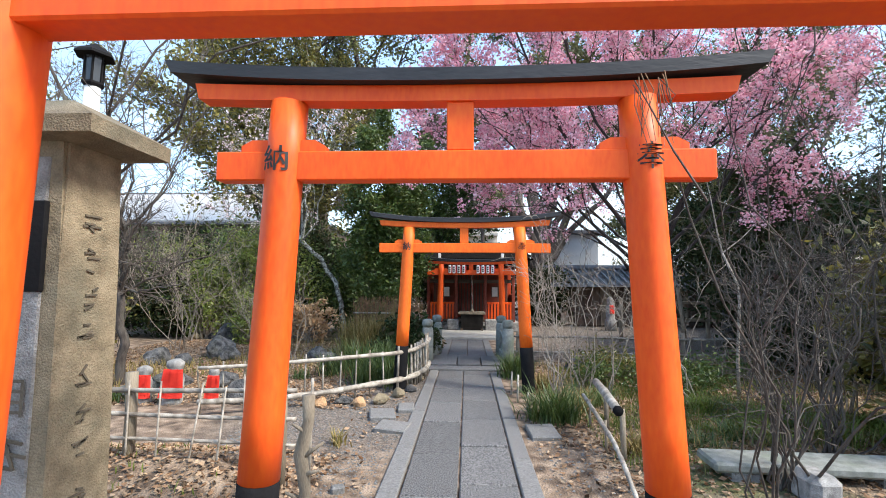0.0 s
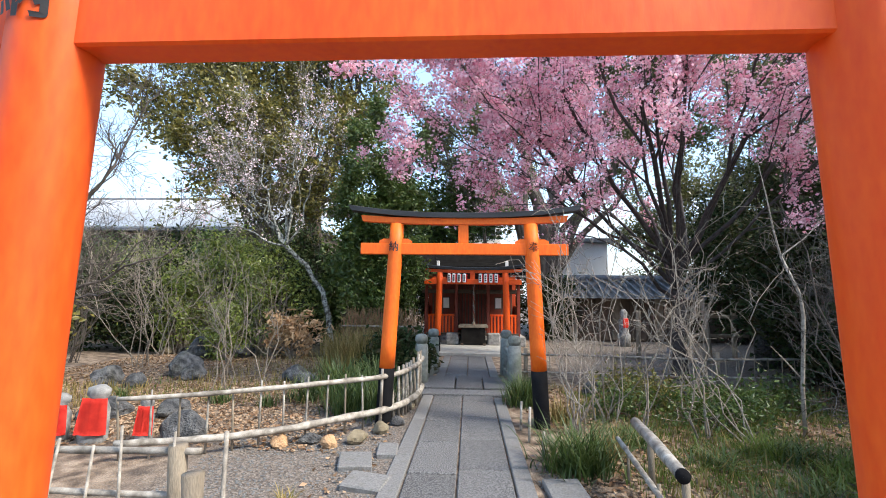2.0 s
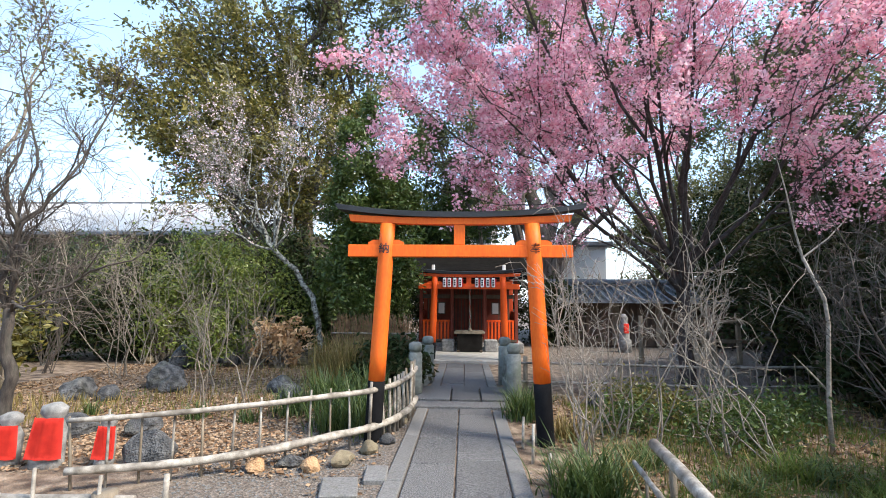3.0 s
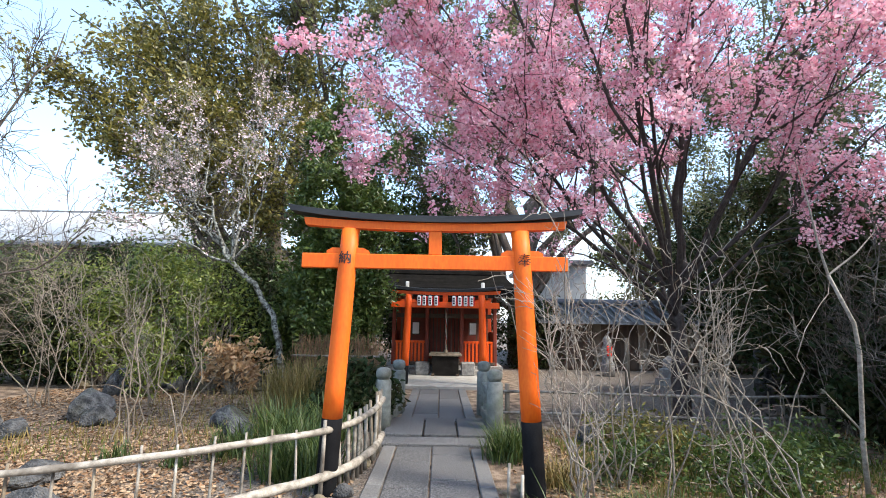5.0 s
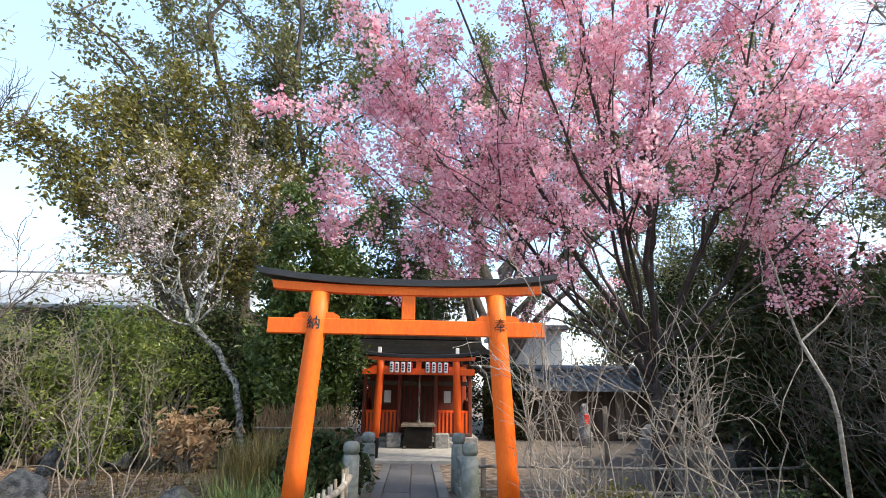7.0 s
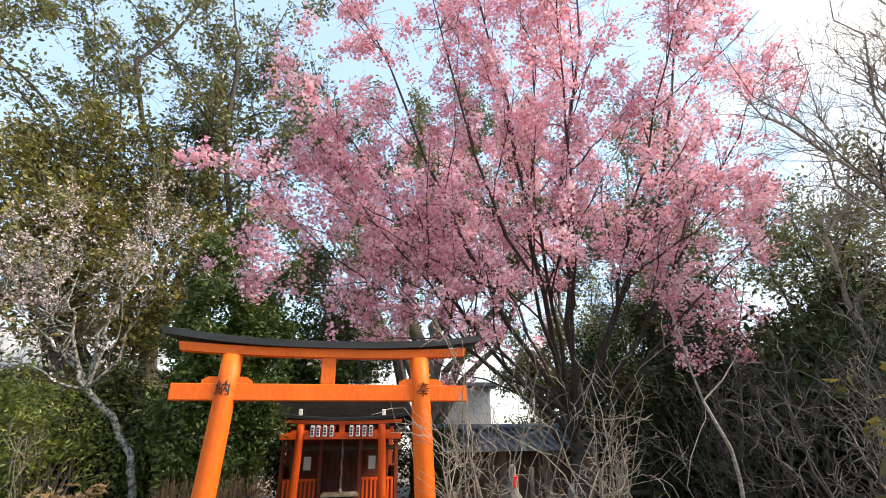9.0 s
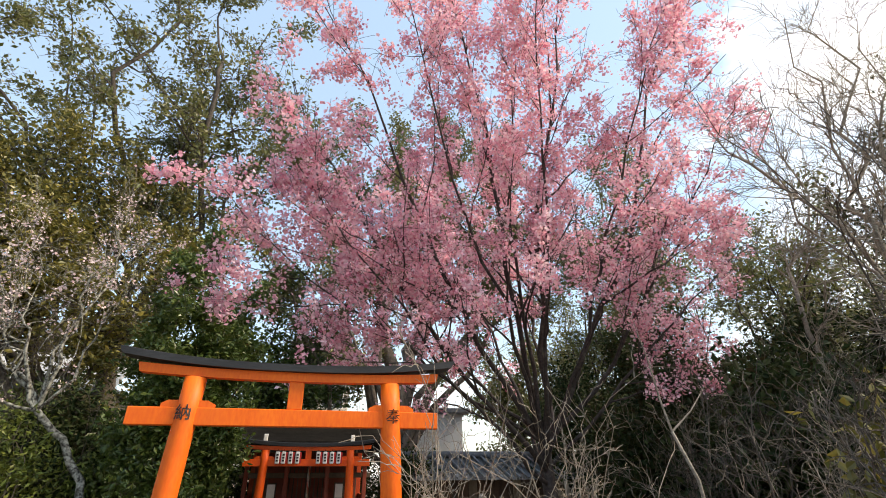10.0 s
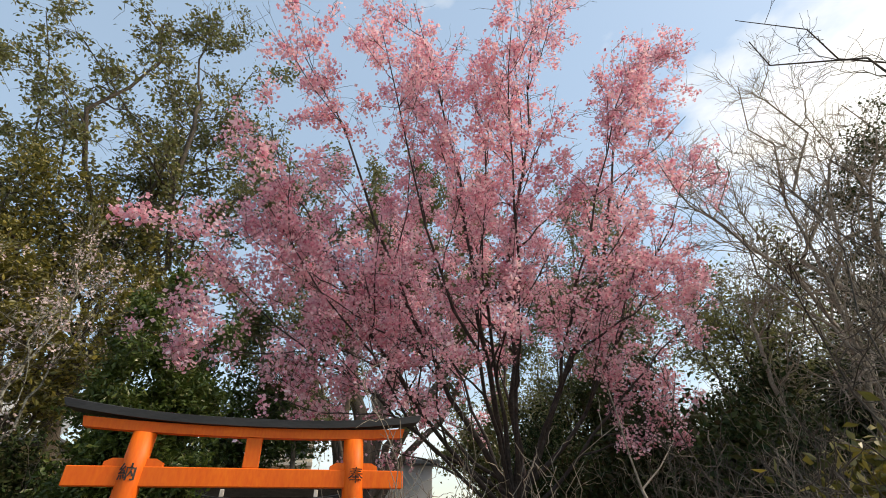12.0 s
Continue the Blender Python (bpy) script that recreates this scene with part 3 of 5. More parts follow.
# ---- torii gates ----
def gate(name, label, at, nuki_half=1.2, half_base=0.94, half_top=0.82, kas_half=1.245, tip=1.385, z_black=0.63, z_nuki=2.0, z_top=2.37, r=0.09, writing=True, rise=0.095, coat=None):
    top = empty(name, pose(*at), label, "torii gate", "torii gates over the path")
    coat = coat or VERMILION
    for side in (-1, 1):
        def leg(zl, zh, rr, steps=7):
            z = np.linspace(zl, zh, steps)
            x = side * (half_base + (half_top - half_base) * z / z_top)
            return np.stack([x, 0 * z, z], 1), np.full(steps, rr)
        p_, r_ = leg(z_black - 0.002, z_top + 0.01, r)
        pillar = stick("pillar", p_, r_ * np.linspace(1.03, 0.95, len(p_)), coat, top, 28)
        p_, r_ = leg(-0.08, z_black, r + 0.004)
        stick("pillar_base", p_, r_, BLACK, pillar, 28, label="black-painted lower end of the pillar")
        xc = side * (half_base + (half_top - half_base) * (z_nuki + 0.1) / z_top)
        for s2 in (-1, 1):
            bm = bmesh.new()
            x0, x1 = xc + s2 * r * 0.7, xc + s2 * (r + 0.11)
            pr = [(x0, 0), (x1, 0), (x1, 0.028), (x1 - s2 * 0.05, 0.055), (x0, 0.055)]
            f_ = [bm.verts.new((a_, -0.035, z_nuki + 0.1385 + b_)) for a_, b_ in pr]
            g_ = [bm.verts.new((a_, 0.035, z_nuki + 0.1385 + b_)) for a_, b_ in pr]
            bm.faces.new(f_), bm.faces.new(g_[::-1])
            for i in range(5):
                bm.faces.new((f_[i], g_[i], g_[(i + 1) % 5], f_[(i + 1) % 5]))
            bmesh.ops.recalc_face_normals(bm, faces=bm.faces)
            part("wedge", bm, coat, top)
        if writing:
            glyph("writing", "\u7d0d" if side < 0 else "\u5949", 0.125 if side < 0 else 0.135, INK, pillar,
                  pose(xc + side * (0.012), -r - 0.0035, z_nuki + 0.085), r + 0.003, "brushed black character", 0.013 if side < 0 else 0.0)
    part("tie_beam", block((2 * nuki_half, 0.085, 0.138), (0, 0, z_nuki + 0.069), 0.006), coat, top)
    part("strut", block((0.125, 0.07, z_top - z_nuki - 0.139), (0, 0, (z_top + z_nuki + 0.139) / 2), 0.005), coat, top)

    def curved(half, depth, low, high, rise, power, slant=0.0, crown=0.0):
        bm, rows_ = bmesh.new(), []
        for i in range(33):
            x = half * (i / 16 - 1)
            c = rise * abs(x / half) ** power
            s_ = slant * x / half
            row = [(x + s_ * 0, -depth / 2, low + c), (x, depth / 2, low + c), (x + s_, depth / 2, high + c), (x + s_, 0, high + c + crown), (x + s_, -depth / 2, high + c)]
            rows_.append([bm.verts.new(v) for v in row])
        for lo, hi in zip(rows_, rows_[1:]):
            for i in range(5):
                bm.faces.new((lo[i], lo[(i + 1) % 5], hi[(i + 1) % 5], hi[i]))
        bm.faces.new(rows_[0][::-1]), bm.faces.new(rows_[-1])
        bmesh.ops.recalc_face_normals(bm, faces=bm.faces)
        return bm
    part("lintel", curved(kas_half, 0.1, z_top, z_top + 0.075, rise * 0.42, 2.2, 0.02), coat, top)
    part("cap_beam", curved(tip, 0.2, z_top + 0.077, z_top + 0.137, rise, 2.4, 0.03, 0.02), SLATE, top, "black curved roof board")
    return top


gate("torii_gate", "vermilion wooden torii spanning the start of the path", (-0.03, 1.175, 0), half_base=0.98, half_top=0.86, z_nuki=1.986, writing=False)
gate("torii_gate", "vermilion torii with black-footed pillars and brushed characters", (-0.045, 2.53, 0), 1.15, tip=1.36, rise=0.058)
gate("torii_gate", "vermilion torii standing before the small stone bridge", (-0.055, 7.34, 0), 1.265, coat=FADED_VERMILION)


# ---- stone path ----
path = empty("path", pose(0, 0, 0), "paved path of granite slabs between stone kerbs", "path", kind="structure")
slab_meshes = {}


def slab(x0, x1, y0, y1, top_z=0.0, material=GRANITE, name="slab", parent=path, thick=0.12, gap=0.008, tilt=(0, 0)):
    key = (name, round(x1 - x0, 3), round(y1 - y0, 3), material.name)
    if key not in slab_meshes:
        bm = block((x1 - x0 - 2 * gap, y1 - y0 - 2 * gap, thick), (0, 0, -thick / 2), 0.009)
        mesh = bpy.data.meshes.new(name)
        bm.to_mesh(mesh)
        bm.free()
        mesh.materials.append(material)
        slab_meshes[key] = mesh
    ob = new(name, slab_meshes[key])
    ob.parent = parent
    ob.matrix_basis = pose((x0 + x1) / 2, (y0 + y1) / 2, top_z, *tilt)
    return ob


rng = np.random.default_rng(5)
for (xa, xb), joints in (((-0.505, -0.07), (-4.0, -3.1, -2.2, -1.35, -0.45, 0.42, 1.3, 2.15, 3.02, 3.87, 4.73, 5.75, 6.62, 7.45, 8.3, 8.92)),
                         ((-0.07, 0.39), (-4.0, -3.4, -2.6, -1.7, -0.85, 0.0, 0.9, 1.75, 2.6, 3.45, 4.1, 4.97, 5.85, 6.75, 7.7, 8.55, 8.92))):
    for ya, yb in zip(joints, joints[1:]):
        slab(xa, xb, ya, yb, rng.normal(0, 0.003), tilt=(rng.normal(0, 0.25), rng.normal(0, 0.3)))
for xa, xb in ((-0.675, -0.505), (0.39, 0.56)):
    y = -4.0
    while y < 8.85:
        ln = min(rng.uniform(1.0, 1.7), 8.92 - y)
        slab(xa, xb, y, y + ln, 0.006 + rng.normal(0, 0.003), KERB, "kerbstone", tilt=(0, rng.normal(0, 0.6)))
        y += ln
slab(-0.72, 0.62, 8.93, 9.3, 0.02, GRANITE, "cross_slab")
for xa, xb in ((-0.74, -0.2), (-0.2, 0.26), (0.26, 0.72)):
    slab(xa, xb, 9.32, 10.42, 0.045, GRANITE, "bridge_slab", thick=0.16, gap=0.012)
for (xa, xb), joints in (((-0.42, 0.0), (10.44, 10.95, 12.3, 13.1, 13.85)), ((0.0, 0.42), (10.44, 11.6, 12.5, 13.85))):
    for ya, yb in zip(joints, joints[1:]):
        slab(xa, xb, ya, yb, rng.normal(0, 0.003))
for xa, xb in ((-0.6, -0.42), (0.42, 0.6)):
    for ya, yb in ((10.44, 11.7), (11.7, 12.8), (12.8, 13.85)):
        slab(xa, xb, ya, yb, 0.006, KERB, "kerbstone")

# ---- bridge posts and rails ----
def bridge_post(at, label):
    prof = [(0.122, -0.1), (0.118, 0.3), (0.113, 0.66), (0.09, 0.685), (0.088, 0.705), (0.1, 0.712), (0.109, 0.735), (0.109, 0.79), (0.095, 0.825), (0.055, 0.845), (0.012, 0.85)]
    ob = empty("bridge_post", pose(*at), label, "stone post", "stone bridge posts")
    part("shaft", lathe(prof[:4], 22), BRIDGE, ob, smooth=True)
    part("finial", lathe(prof[3:], 22), BRIDGE, ob, smooth=True)
    return ob


posts = [(-0.79, 9.78, 0), (-0.69, 11.15, 0), (0.79, 9.72, 0), (0.76, 11.1, 0)]
for at in posts:
    bridge_post(at, "short grey-green granite post with a rounded cap at the stone bridge")
for a_, b_ in ((posts[0], posts[1]), (posts[2], posts[3])):
    mid = [(a_[i] + b_[i]) / 2 for i in range(3)]
    ang = math.degrees(math.atan2(b_[0] - a_[0], b_[1] - a_[1]))
    ln = math.dist(a_, b_) - 0.2
    rail = empty("bridge_rail", pose(mid[0], mid[1], 0, 0, 0, -ang), "low granite rail between the bridge posts", "stone rail")
    part("top_bar", block((0.11, ln, 0.1), (0, 0, 0.47), 0.012), BRIDGE, rail)
    part("bottom_bar", block((0.13, ln, 0.14), (0, 0, 0.06), 0.012), BRIDGE, rail)
    for k in (-0.25, 0.25):
        part("baluster", block((0.09, 0.1, 0.34), (0, k * ln, 0.27), 0.01), BRIDGE, rail)

# ---- shrine at the path's end ----
tagged(part("shrine_floor", block((2.5, 2.9, 0.12), (0.1, 15.32, 0.0), 0.015), CONCRETE), "pale concrete forecourt before the shrine", "pavement", kind="structure")


def shrine_gate():
    g_ = gate("torii_gate", "smaller vermilion torii with a row of paper lanterns", (0.11, 14.15, 0.055), 1.29, 0.93, 0.87, 1.3, 1.36, 0.42, 1.77, 2.07, 0.085, False)
    return g_


shrine_gate()
for x in (-0.62, -0.5, -0.36, -0.22, 0.2, 0.34, 0.48, 0.62):
    ob = empty("paper_lantern", pose(0.11 + x, 14.05, 1.86), "small white paper lantern with black writing and red band", "lantern", "paper lanterns on the gate")
    part("shade", block((0.085, 0.07, 0.235), (0, 0, 0.125), 0.014), WHITE, ob)
    for z in (0.07, 0.125, 0.18):
        part("lettering", block((0.045, 0.003, 0.036), (0, -0.037, z), 0), INK, ob)
    part("band", block((0.034, 0.04, 0.21), (0.06, 0.01, 0.125), 0.004), CRIMSON, ob)
    part("hanger", block((0.012, 0.012, 0.05), (0, 0, 0.26), 0), BLACK, ob)

house = empty("shrine", pose(0.12, 17.3, 0), "small vermilion wooden shrine with a black roof", "shrine")
part("stone_base", block((3.3, 2.2, 0.3), (0, 0.2, 0.13), 0.02), GREY_STONE, house)
part("step", block((1.9, 0.4, 0.16), (0, -1.05, 0.1), 0.015), GREY_STONE, house)
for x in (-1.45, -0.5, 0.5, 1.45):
    part("post", block((0.1, 0.12, 2.1), (x, -0.7, 1.32), 0.01), SHADED_RED, house)
for x in (-1.45, 1.45):
    part("post", block((0.14, 0.14, 2.1), (x, 1.0, 1.32), 0.01), SHRINE_RED, house)
part("back_wall", block((2.9, 0.06, 2.0), (0, 1.05, 1.3), 0), BROWN_WOOD, house)
for x in (-1.49, 1.49):
    part("side_wall", block((0.05, 1.6, 0.9), (x, 0.2, 0.75), 0), SHRINE_RED, house)
part("floor_board", block((2.9, 1.9, 0.06), (0, 0.1, 0.34), 0), BROWN_WOOD, house)
# door and low panels take the red already darkened for the overhang's shade
part("door_panel", block((2.7, 0.05, 1.9), (0, 0.35, 1.3), 0.01), SHADED_RED, house)
for k in range(11):
    part("lattice_bar", block((0.03, 0.03, 1.5), (-0.55 + k * 0.11, 0.31, 1.2), 0.004), BROWN_WOOD, house)
for sx in (-1, 1):
    rail_ = part("low_panel", block((0.84, 0.04, 0.55), (sx * 0.98, -0.7, 0.58), 0.005), SHADED_RED, house)
    for k in range(8):
        part("lattice_bar", block((0.055, 0.03, 0.62), (sx * 0.98 - 0.37 + k * 0.106, -0.74, 0.62), 0.004), VERMILION, rail_)
    part("rail", block((0.84, 0.06, 0.06), (sx * 0.98, -0.7, 0.92), 0.005), VERMILION, house)
    for k in range(3):
        part("window_bar", block((0.025, 0.03, 0.62), (sx * 1.08 - 0.15 + k * 0.15, -0.7, 1.26), 0), BROWN_WOOD, house)
    # white panel added in place of an opening; imitates daylight from the yard behind
    part("window_paper", block((0.2, 0.02, 0.32), (sx * 0.84, -0.55, 1.3), 0), WHITE, house, "white panel standing for an opening onto the bright yard")
    part("window_frame", block((0.26, 0.03, 0.38), (sx * 0.84, -0.53, 1.3), 0), BROWN_WOOD, house)
part("beam", block((3.2, 0.14, 0.18), (0, -0.7, 2.28), 0.01), SHADED_RED, house)
part("lintel", block((3.2, 0.1, 0.12), (0, -0.7, 1.66), 0.01), BROWN_WOOD, house)


def hip_roof():
    bm, rows_ = bmesh.new(), []
    for j in range(9):
        s = j / 8
        y = -2.05 + 2.1 * s
        z = 2.33 + 0.62 * (0.35 * s + 0.65 * s ** 2)
        rows_.append([bm.verts.new((2.06 * (i / 10 - 1) * (1 - 0.12 * s), y, z + 0.1 * abs(i / 10 - 1) ** 3 * (1 - s))) for i in range(21)])
    for j in range(1, 9):
        s = j / 8
        rows_.append([bm.verts.new((2.06 * (i / 10 - 1) * (0.88 + 0.12 * s), 0.05 + 1.9 * s, 2.95 - 0.6 * s)) for i in range(21)])
    for lo, hi in zip(rows_, rows_[1:]):
        for i in range(20):
            bm.faces.new((lo[i], lo[i + 1], hi[i + 1], hi[i]))
    bmesh.ops.solidify(bm, geom=bm.faces[:], thickness=0.09)
    return bm


part("fascia", block((3.7, 0.05, 0.26), (0, -1.95, 2.27), 0.01), ROOF_BLACK, house)
part("soffit", block((3.9, 2.6, 0.04), (0, -0.7, 2.36), 0), ROOF_BLACK, house)
part("roof", hip_roof(), ROOF_BLACK, house, "dark curved roof of bark-like shingles")
part("ridge", block((3.4, 0.2, 0.14), (0, 0.05, 2.99), 0.02), ROOF_BLACK, house)
for k in range(17):
    part("rafter", block((0.05, 1.5, 0.06), (-1.76 + k * 0.22, -1.25, 2.31), 0.004, (11, 0, 0)), BROWN_WOOD, house)
for x in (-1.0, 0.98):
    part("eave_ornament", block((0.09, 0.04, 0.15), (x, -2.09, 2.45), 0.01), WHITE, house, "pale metal ornament on the eave")

box = empty("offering_box", pose(0.15, 16.0, 0.06), "dark wooden offering box with a pale slatted top", "offering box")
part("body", block((0.72, 0.42, 0.5), (0, 0, 0.27), 0.012), ROOF_BLACK, box, "black-brown wooden body")
for x in (-0.33, 0.33):
    part("foot", block((0.08, 0.44, 0.06), (x, 0, 0.03), 0.005), BROWN_WOOD, box)
part("rim", block((0.88, 0.5, 0.06), (0, 0, 0.55), 0.01), OLD_WOOD, box)
for k in range(6):
    part("slat", block((0.82, 0.03, 0.03), (0, -0.19 + k * 0.075, 0.595), 0.004), OLD_WOOD, box)
for x in (-0.62, 0.62):
    tagged(part("stone_block", block((0.38, 0.3, 0.36), (0.15 + x, 16.05, 0.23), 0.03), GREY_STONE), "squat stone pedestal beside the offering box", "stone", "stone pedestals")
rope = empty("bell_rope", pose(0.16, 15.85, 0), "twisted red and white bell rope hanging from the eave", "bell rope")
for ph, mat_ in ((0, OLD_WOOD), (2.1, SHADED_RED), (4.2, GREY_STONE)):
    s = np.linspace(0, 1, 60)
    stick("strand", np.stack([0.014 * np.cos(26 * s + ph), 0.014 * np.sin(26 * s + ph), 2.36 - 1.62 * s], 1), np.full(60, 0.015), mat_, rope, 6)
part("tassel", lathe([(0.035, 0.56), (0.06, 0.6), (0.05, 0.72), (0.02, 0.76)], 12), OLD_WOOD, rope, smooth=True)

# ---- stone marker beside the gates ----
marker = empty("stone_marker", pose(-1.325, 1.757, 0), "tall weathered stone pillar with carved writing and a sloped cap", "stone pillar")
bm = bmesh.new()
rows_ = []
for z, hx, hy in ((-0.1, 0.165, 0.125), (0.7, 0.16, 0.12), (1.55, 0.156, 0.114), (1.94, 0.155, 0.112)):
    rows_.append([bm.verts.new((sx * hx, sy * hy, z)) for sx, sy in ((-1, -1), (1, -1), (1, 1), (-1, 1))])
for lo, hi in zip(rows_, rows_[1:]):
    for i in range(4):
        bm.faces.new((lo[i], lo[(i + 1) % 4], hi[(i + 1) % 4], hi[i]))
bm.faces.new(rows_[-1])
bmesh.ops.bevel(bm, geom=[e_ for e_ in bm.edges if abs(e_.verts[0].co.z - e_.verts[1].co.z) > 0.1], offset=0.012, segments=2, affect="EDGES")
part("shaft", bm, TAN_STONE, marker)
bm = bmesh.new()
rows_ = []
for z, h in ((1.925, 0.2), (1.935, 0.275), (1.985, 0.275), (2.06, 0.14), (2.085, 0.03)):
    rows_.append([bm.verts.new((sx * h, sy * (h - 0.275 + 0.175 if h > 0.14 else h * 0.6), z)) for sx, sy in ((-1, -1), (1, -1), (1, 1), (-1, 1))])
for lo, hi in zip(rows_, rows_[1:]):
    for i in range(4):
        bm.faces.new((lo[i], lo[(i + 1) % 4], hi[(i + 1) % 4], hi[i]))
bm.faces.new(rows_[-1]), bm.faces.new(rows_[0][::-1])
part("cap", bm, TAN_STONE, marker, "sloped stone cap")
part("face_slab", block((0.27, 0.02, 1.9), (-0.025, -0.114, 0.93), 0.004, (-0.35, 0, 0)), GREY_STONE, marker, "pale grey stone front")
# no hollow is cut: a black plate paints the niche's inner shade
part("niche", block((0.13, 0.02, 0.26), (0.05, -0.117, 1.62), 0.003), BLACK, marker, "black square plate standing for a niche's shaded hollow")
rng = np.random.default_rng(8)
# strokes are bars on the surface; their dark colour stands for groove shade
for k in range(9):
    z = 1.7 - k * 0.115
    for j in range(4):
        hz = rng.uniform(-0.035, 0.035)
        part("carving", block((0.004, rng.uniform(0.02, 0.07), 0.006), (0.1585 + 0.0045 * (1.7 - z), rng.uniform(-0.02, 0.02), z + hz), 0, (rng.uniform(-60, 60) if j > 1 else 0, 0, 0)), CARVED_SHADE, marker)
glyph("carving", "\u76ee", 0.12, CARVED_SHADE, marker, pose(0.05, -0.1275, 1.19), 0, "dark carved character")
for z in (1.05, 0.78):
    for j in range(3):
        part("carving", block((rng.uniform(0.04, 0.09), 0.004, 0.009), (0.06 + rng.uniform(-0.015, 0.015), -0.1275 - (1.2 - z) * 0.006, z - 0.04 + j * 0.035), 0, (0, rng.uniform(-20, 20), 0)), CARVED_SHADE, marker)
    part("carving", block((0.009, 0.004, 0.1), (0.06, -0.1285 - (1.2 - z) * 0.006, z), 0, (0, rng.uniform(-25, 25), 0)), CARVED_SHADE, marker)

lamp = empty("lantern_lamp", pose(-2.84, 3.6, 0, 0, 1.2, 0), "black-capped lantern lamp on a chipped white post with a small box", "lamp post")
stick("post", [(0, 0, -0.1), (0, 0, 1.5), (0, 0, 2.96)], [0.06, 0.056, 0.052], CHIPPED_WHITE, lamp, 14)
box_ = part("switch_box", block((0.26, 0.16, 0.27), (0.14, -0.14, 0.6), 0.012), CHIPPED_WHITE, lamp, "small cream metal box")
part("box_lid", block((0.285, 0.19, 0.035), (0.14, -0.14, 0.75), 0.008), CHIPPED_WHITE, box_)
part("lantern_base", lathe([(0.06, 0), (0.075, 0.02), (0.075, 0.035)], 6, (0, 0, 2.955)), BLACK, lamp)
part("lantern_body", lathe([(0.055, 0), (0.062, 0.19), (0.062, 0.2)], 6, (0, 0, 2.99)), GLASS_DARK, lamp)
for k in range(6):
    an = k * math.pi / 3
    part("lantern_bar", block((0.012, 0.012, 0.2), (0.062 * math.cos(an), 0.062 * math.sin(an), 3.09), 0), BLACK, lamp)
part("lantern_cap", lathe([(0.135, 0), (0.13, 0.02), (0.05, 0.075), (0.015, 0.1)], 6, (0, 0, 3.185)), BLACK, lamp)


# ---- buildings in the distance ----
def window(parent, x, y, z, w, h, face=-1):
    fr = part("window", block((w + 0.12, 0.08, h + 0.12), (x, y, z), 0.01), WHITE, parent)
    part("pane", block((w, 0.02, h), (x, y + face * 0.04, z), 0), GLASS_DARK, fr)
    part("mullion", block((0.05, 0.03, h), (x, y + face * 0.055, z), 0), WHITE, fr)


hall = empty("long_hall", pose(-26, 28, 0), "long white-plastered hall with a dark tiled coping", "building")
part("wall", block((37, 7.4, 4.55), (0, 0, 2.27), 0.02), BROWN_WOOD, hall, "dark timber lower wall")
part("eave", block((37.4, 8.2, 0.16), (0, 0, 4.66), 0.03), TILE, hall)
part("roof", block((37.3, 3.1, 0.1), (0, -2.75, 5.72), 0.02, (38, 0, 0)), PALE_SHEET, hall, "pale sheet roof with standing seams")
part("roof", block((37.3, 5.2, 0.1), (0, 1.05, 6.6), 0.02), TILE, hall)
part("ridge", block((37.5, 0.3, 0.14), (0, -1.5, 6.68), 0.03), TILE, hall)
for k in range(30):
    part("roof_seam", block((0.06, 3.1, 0.05), (-18 + k * 1.24, -2.78, 5.77), 0.01, (38, 0, 0)), PALE_SHEET, hall)

flats = empty("apartment_building", pose(0.4, 46, 0), "beige apartment building several storeys high", "building")
part("wall", block((4.6, 8, 11.2), (0, 0, 5.6), 0.02), BEIGE, flats)
part("roof", block((5, 8.4, 0.3), (0, 0, 11.35), 0.03), CONCRETE, flats)
for fl in range(4):
    for k in range(2):
        window(flats, -1.1 + k * 2.2, -4.02, 1.7 + fl * 2.7, 1.5, 1.3)
    part("balcony", block((4.6, 0.5, 0.25), (0, -4.2, 0.6 + fl * 2.7), 0.02), CONCRETE, flats)

white_house = empty("white_house", pose(5.0, 25.4, 0), "white rendered house behind the trees", "building")
part("wall", block((2.1, 6, 3.9), (0, 0, 1.95), 0.02), PLASTER, white_house)
part("roof", block((2.6, 6.6, 0.2), (0, 0, 4.0), 0.04), TILE, white_house)
window(white_house, 0.3, -3.02, 1.6, 0.8, 1.0)

shed = empty("wooden_house", pose(8.6, 20.4, 0), "low dark wooden house with a grey tiled roof", "building")
part("wall", block((10.0, 3.0, 1.6), (0, 0, 0.78), 0.01), BROWN_WOOD, shed)
for k in range(33):
    part("board", block((0.27, 0.03, 1.45), (-4.84 + k * 0.302, -1.515, 0.77), 0.004), BROWN_WOOD if k % 5 else OLD_WOOD, shed)
bm = bmesh.new()
bm2 = [bm.verts.new(v) for v in ((-5.4, -2.1, 1.5), (5.4, -2.1, 1.5), (5.4, 0, 2.2), (-5.4, 0, 2.2), (5.4, 2.1, 1.5), (-5.4, 2.1, 1.5))]
bm.faces.new(bm2[:4]), bm.faces.new((bm2[3], bm2[2], bm2[4], bm2[5]))
bmesh.ops.solidify(bm, geom=bm.faces[:], thickness=0.1)
roof = part("roof", bm, TILE, shed)
for k in range(36):
    stick("roof_tile", [(-5.2 + k * 0.297, -2.14, 1.56), (-5.2 + k * 0.297, 0, 2.27)], [0.032, 0.032], TILE, roof, 6)
stick("ridge", [(-5.4, 0, 2.3), (5.4, 0, 2.3)], [0.11, 0.11], TILE, shed, 8)

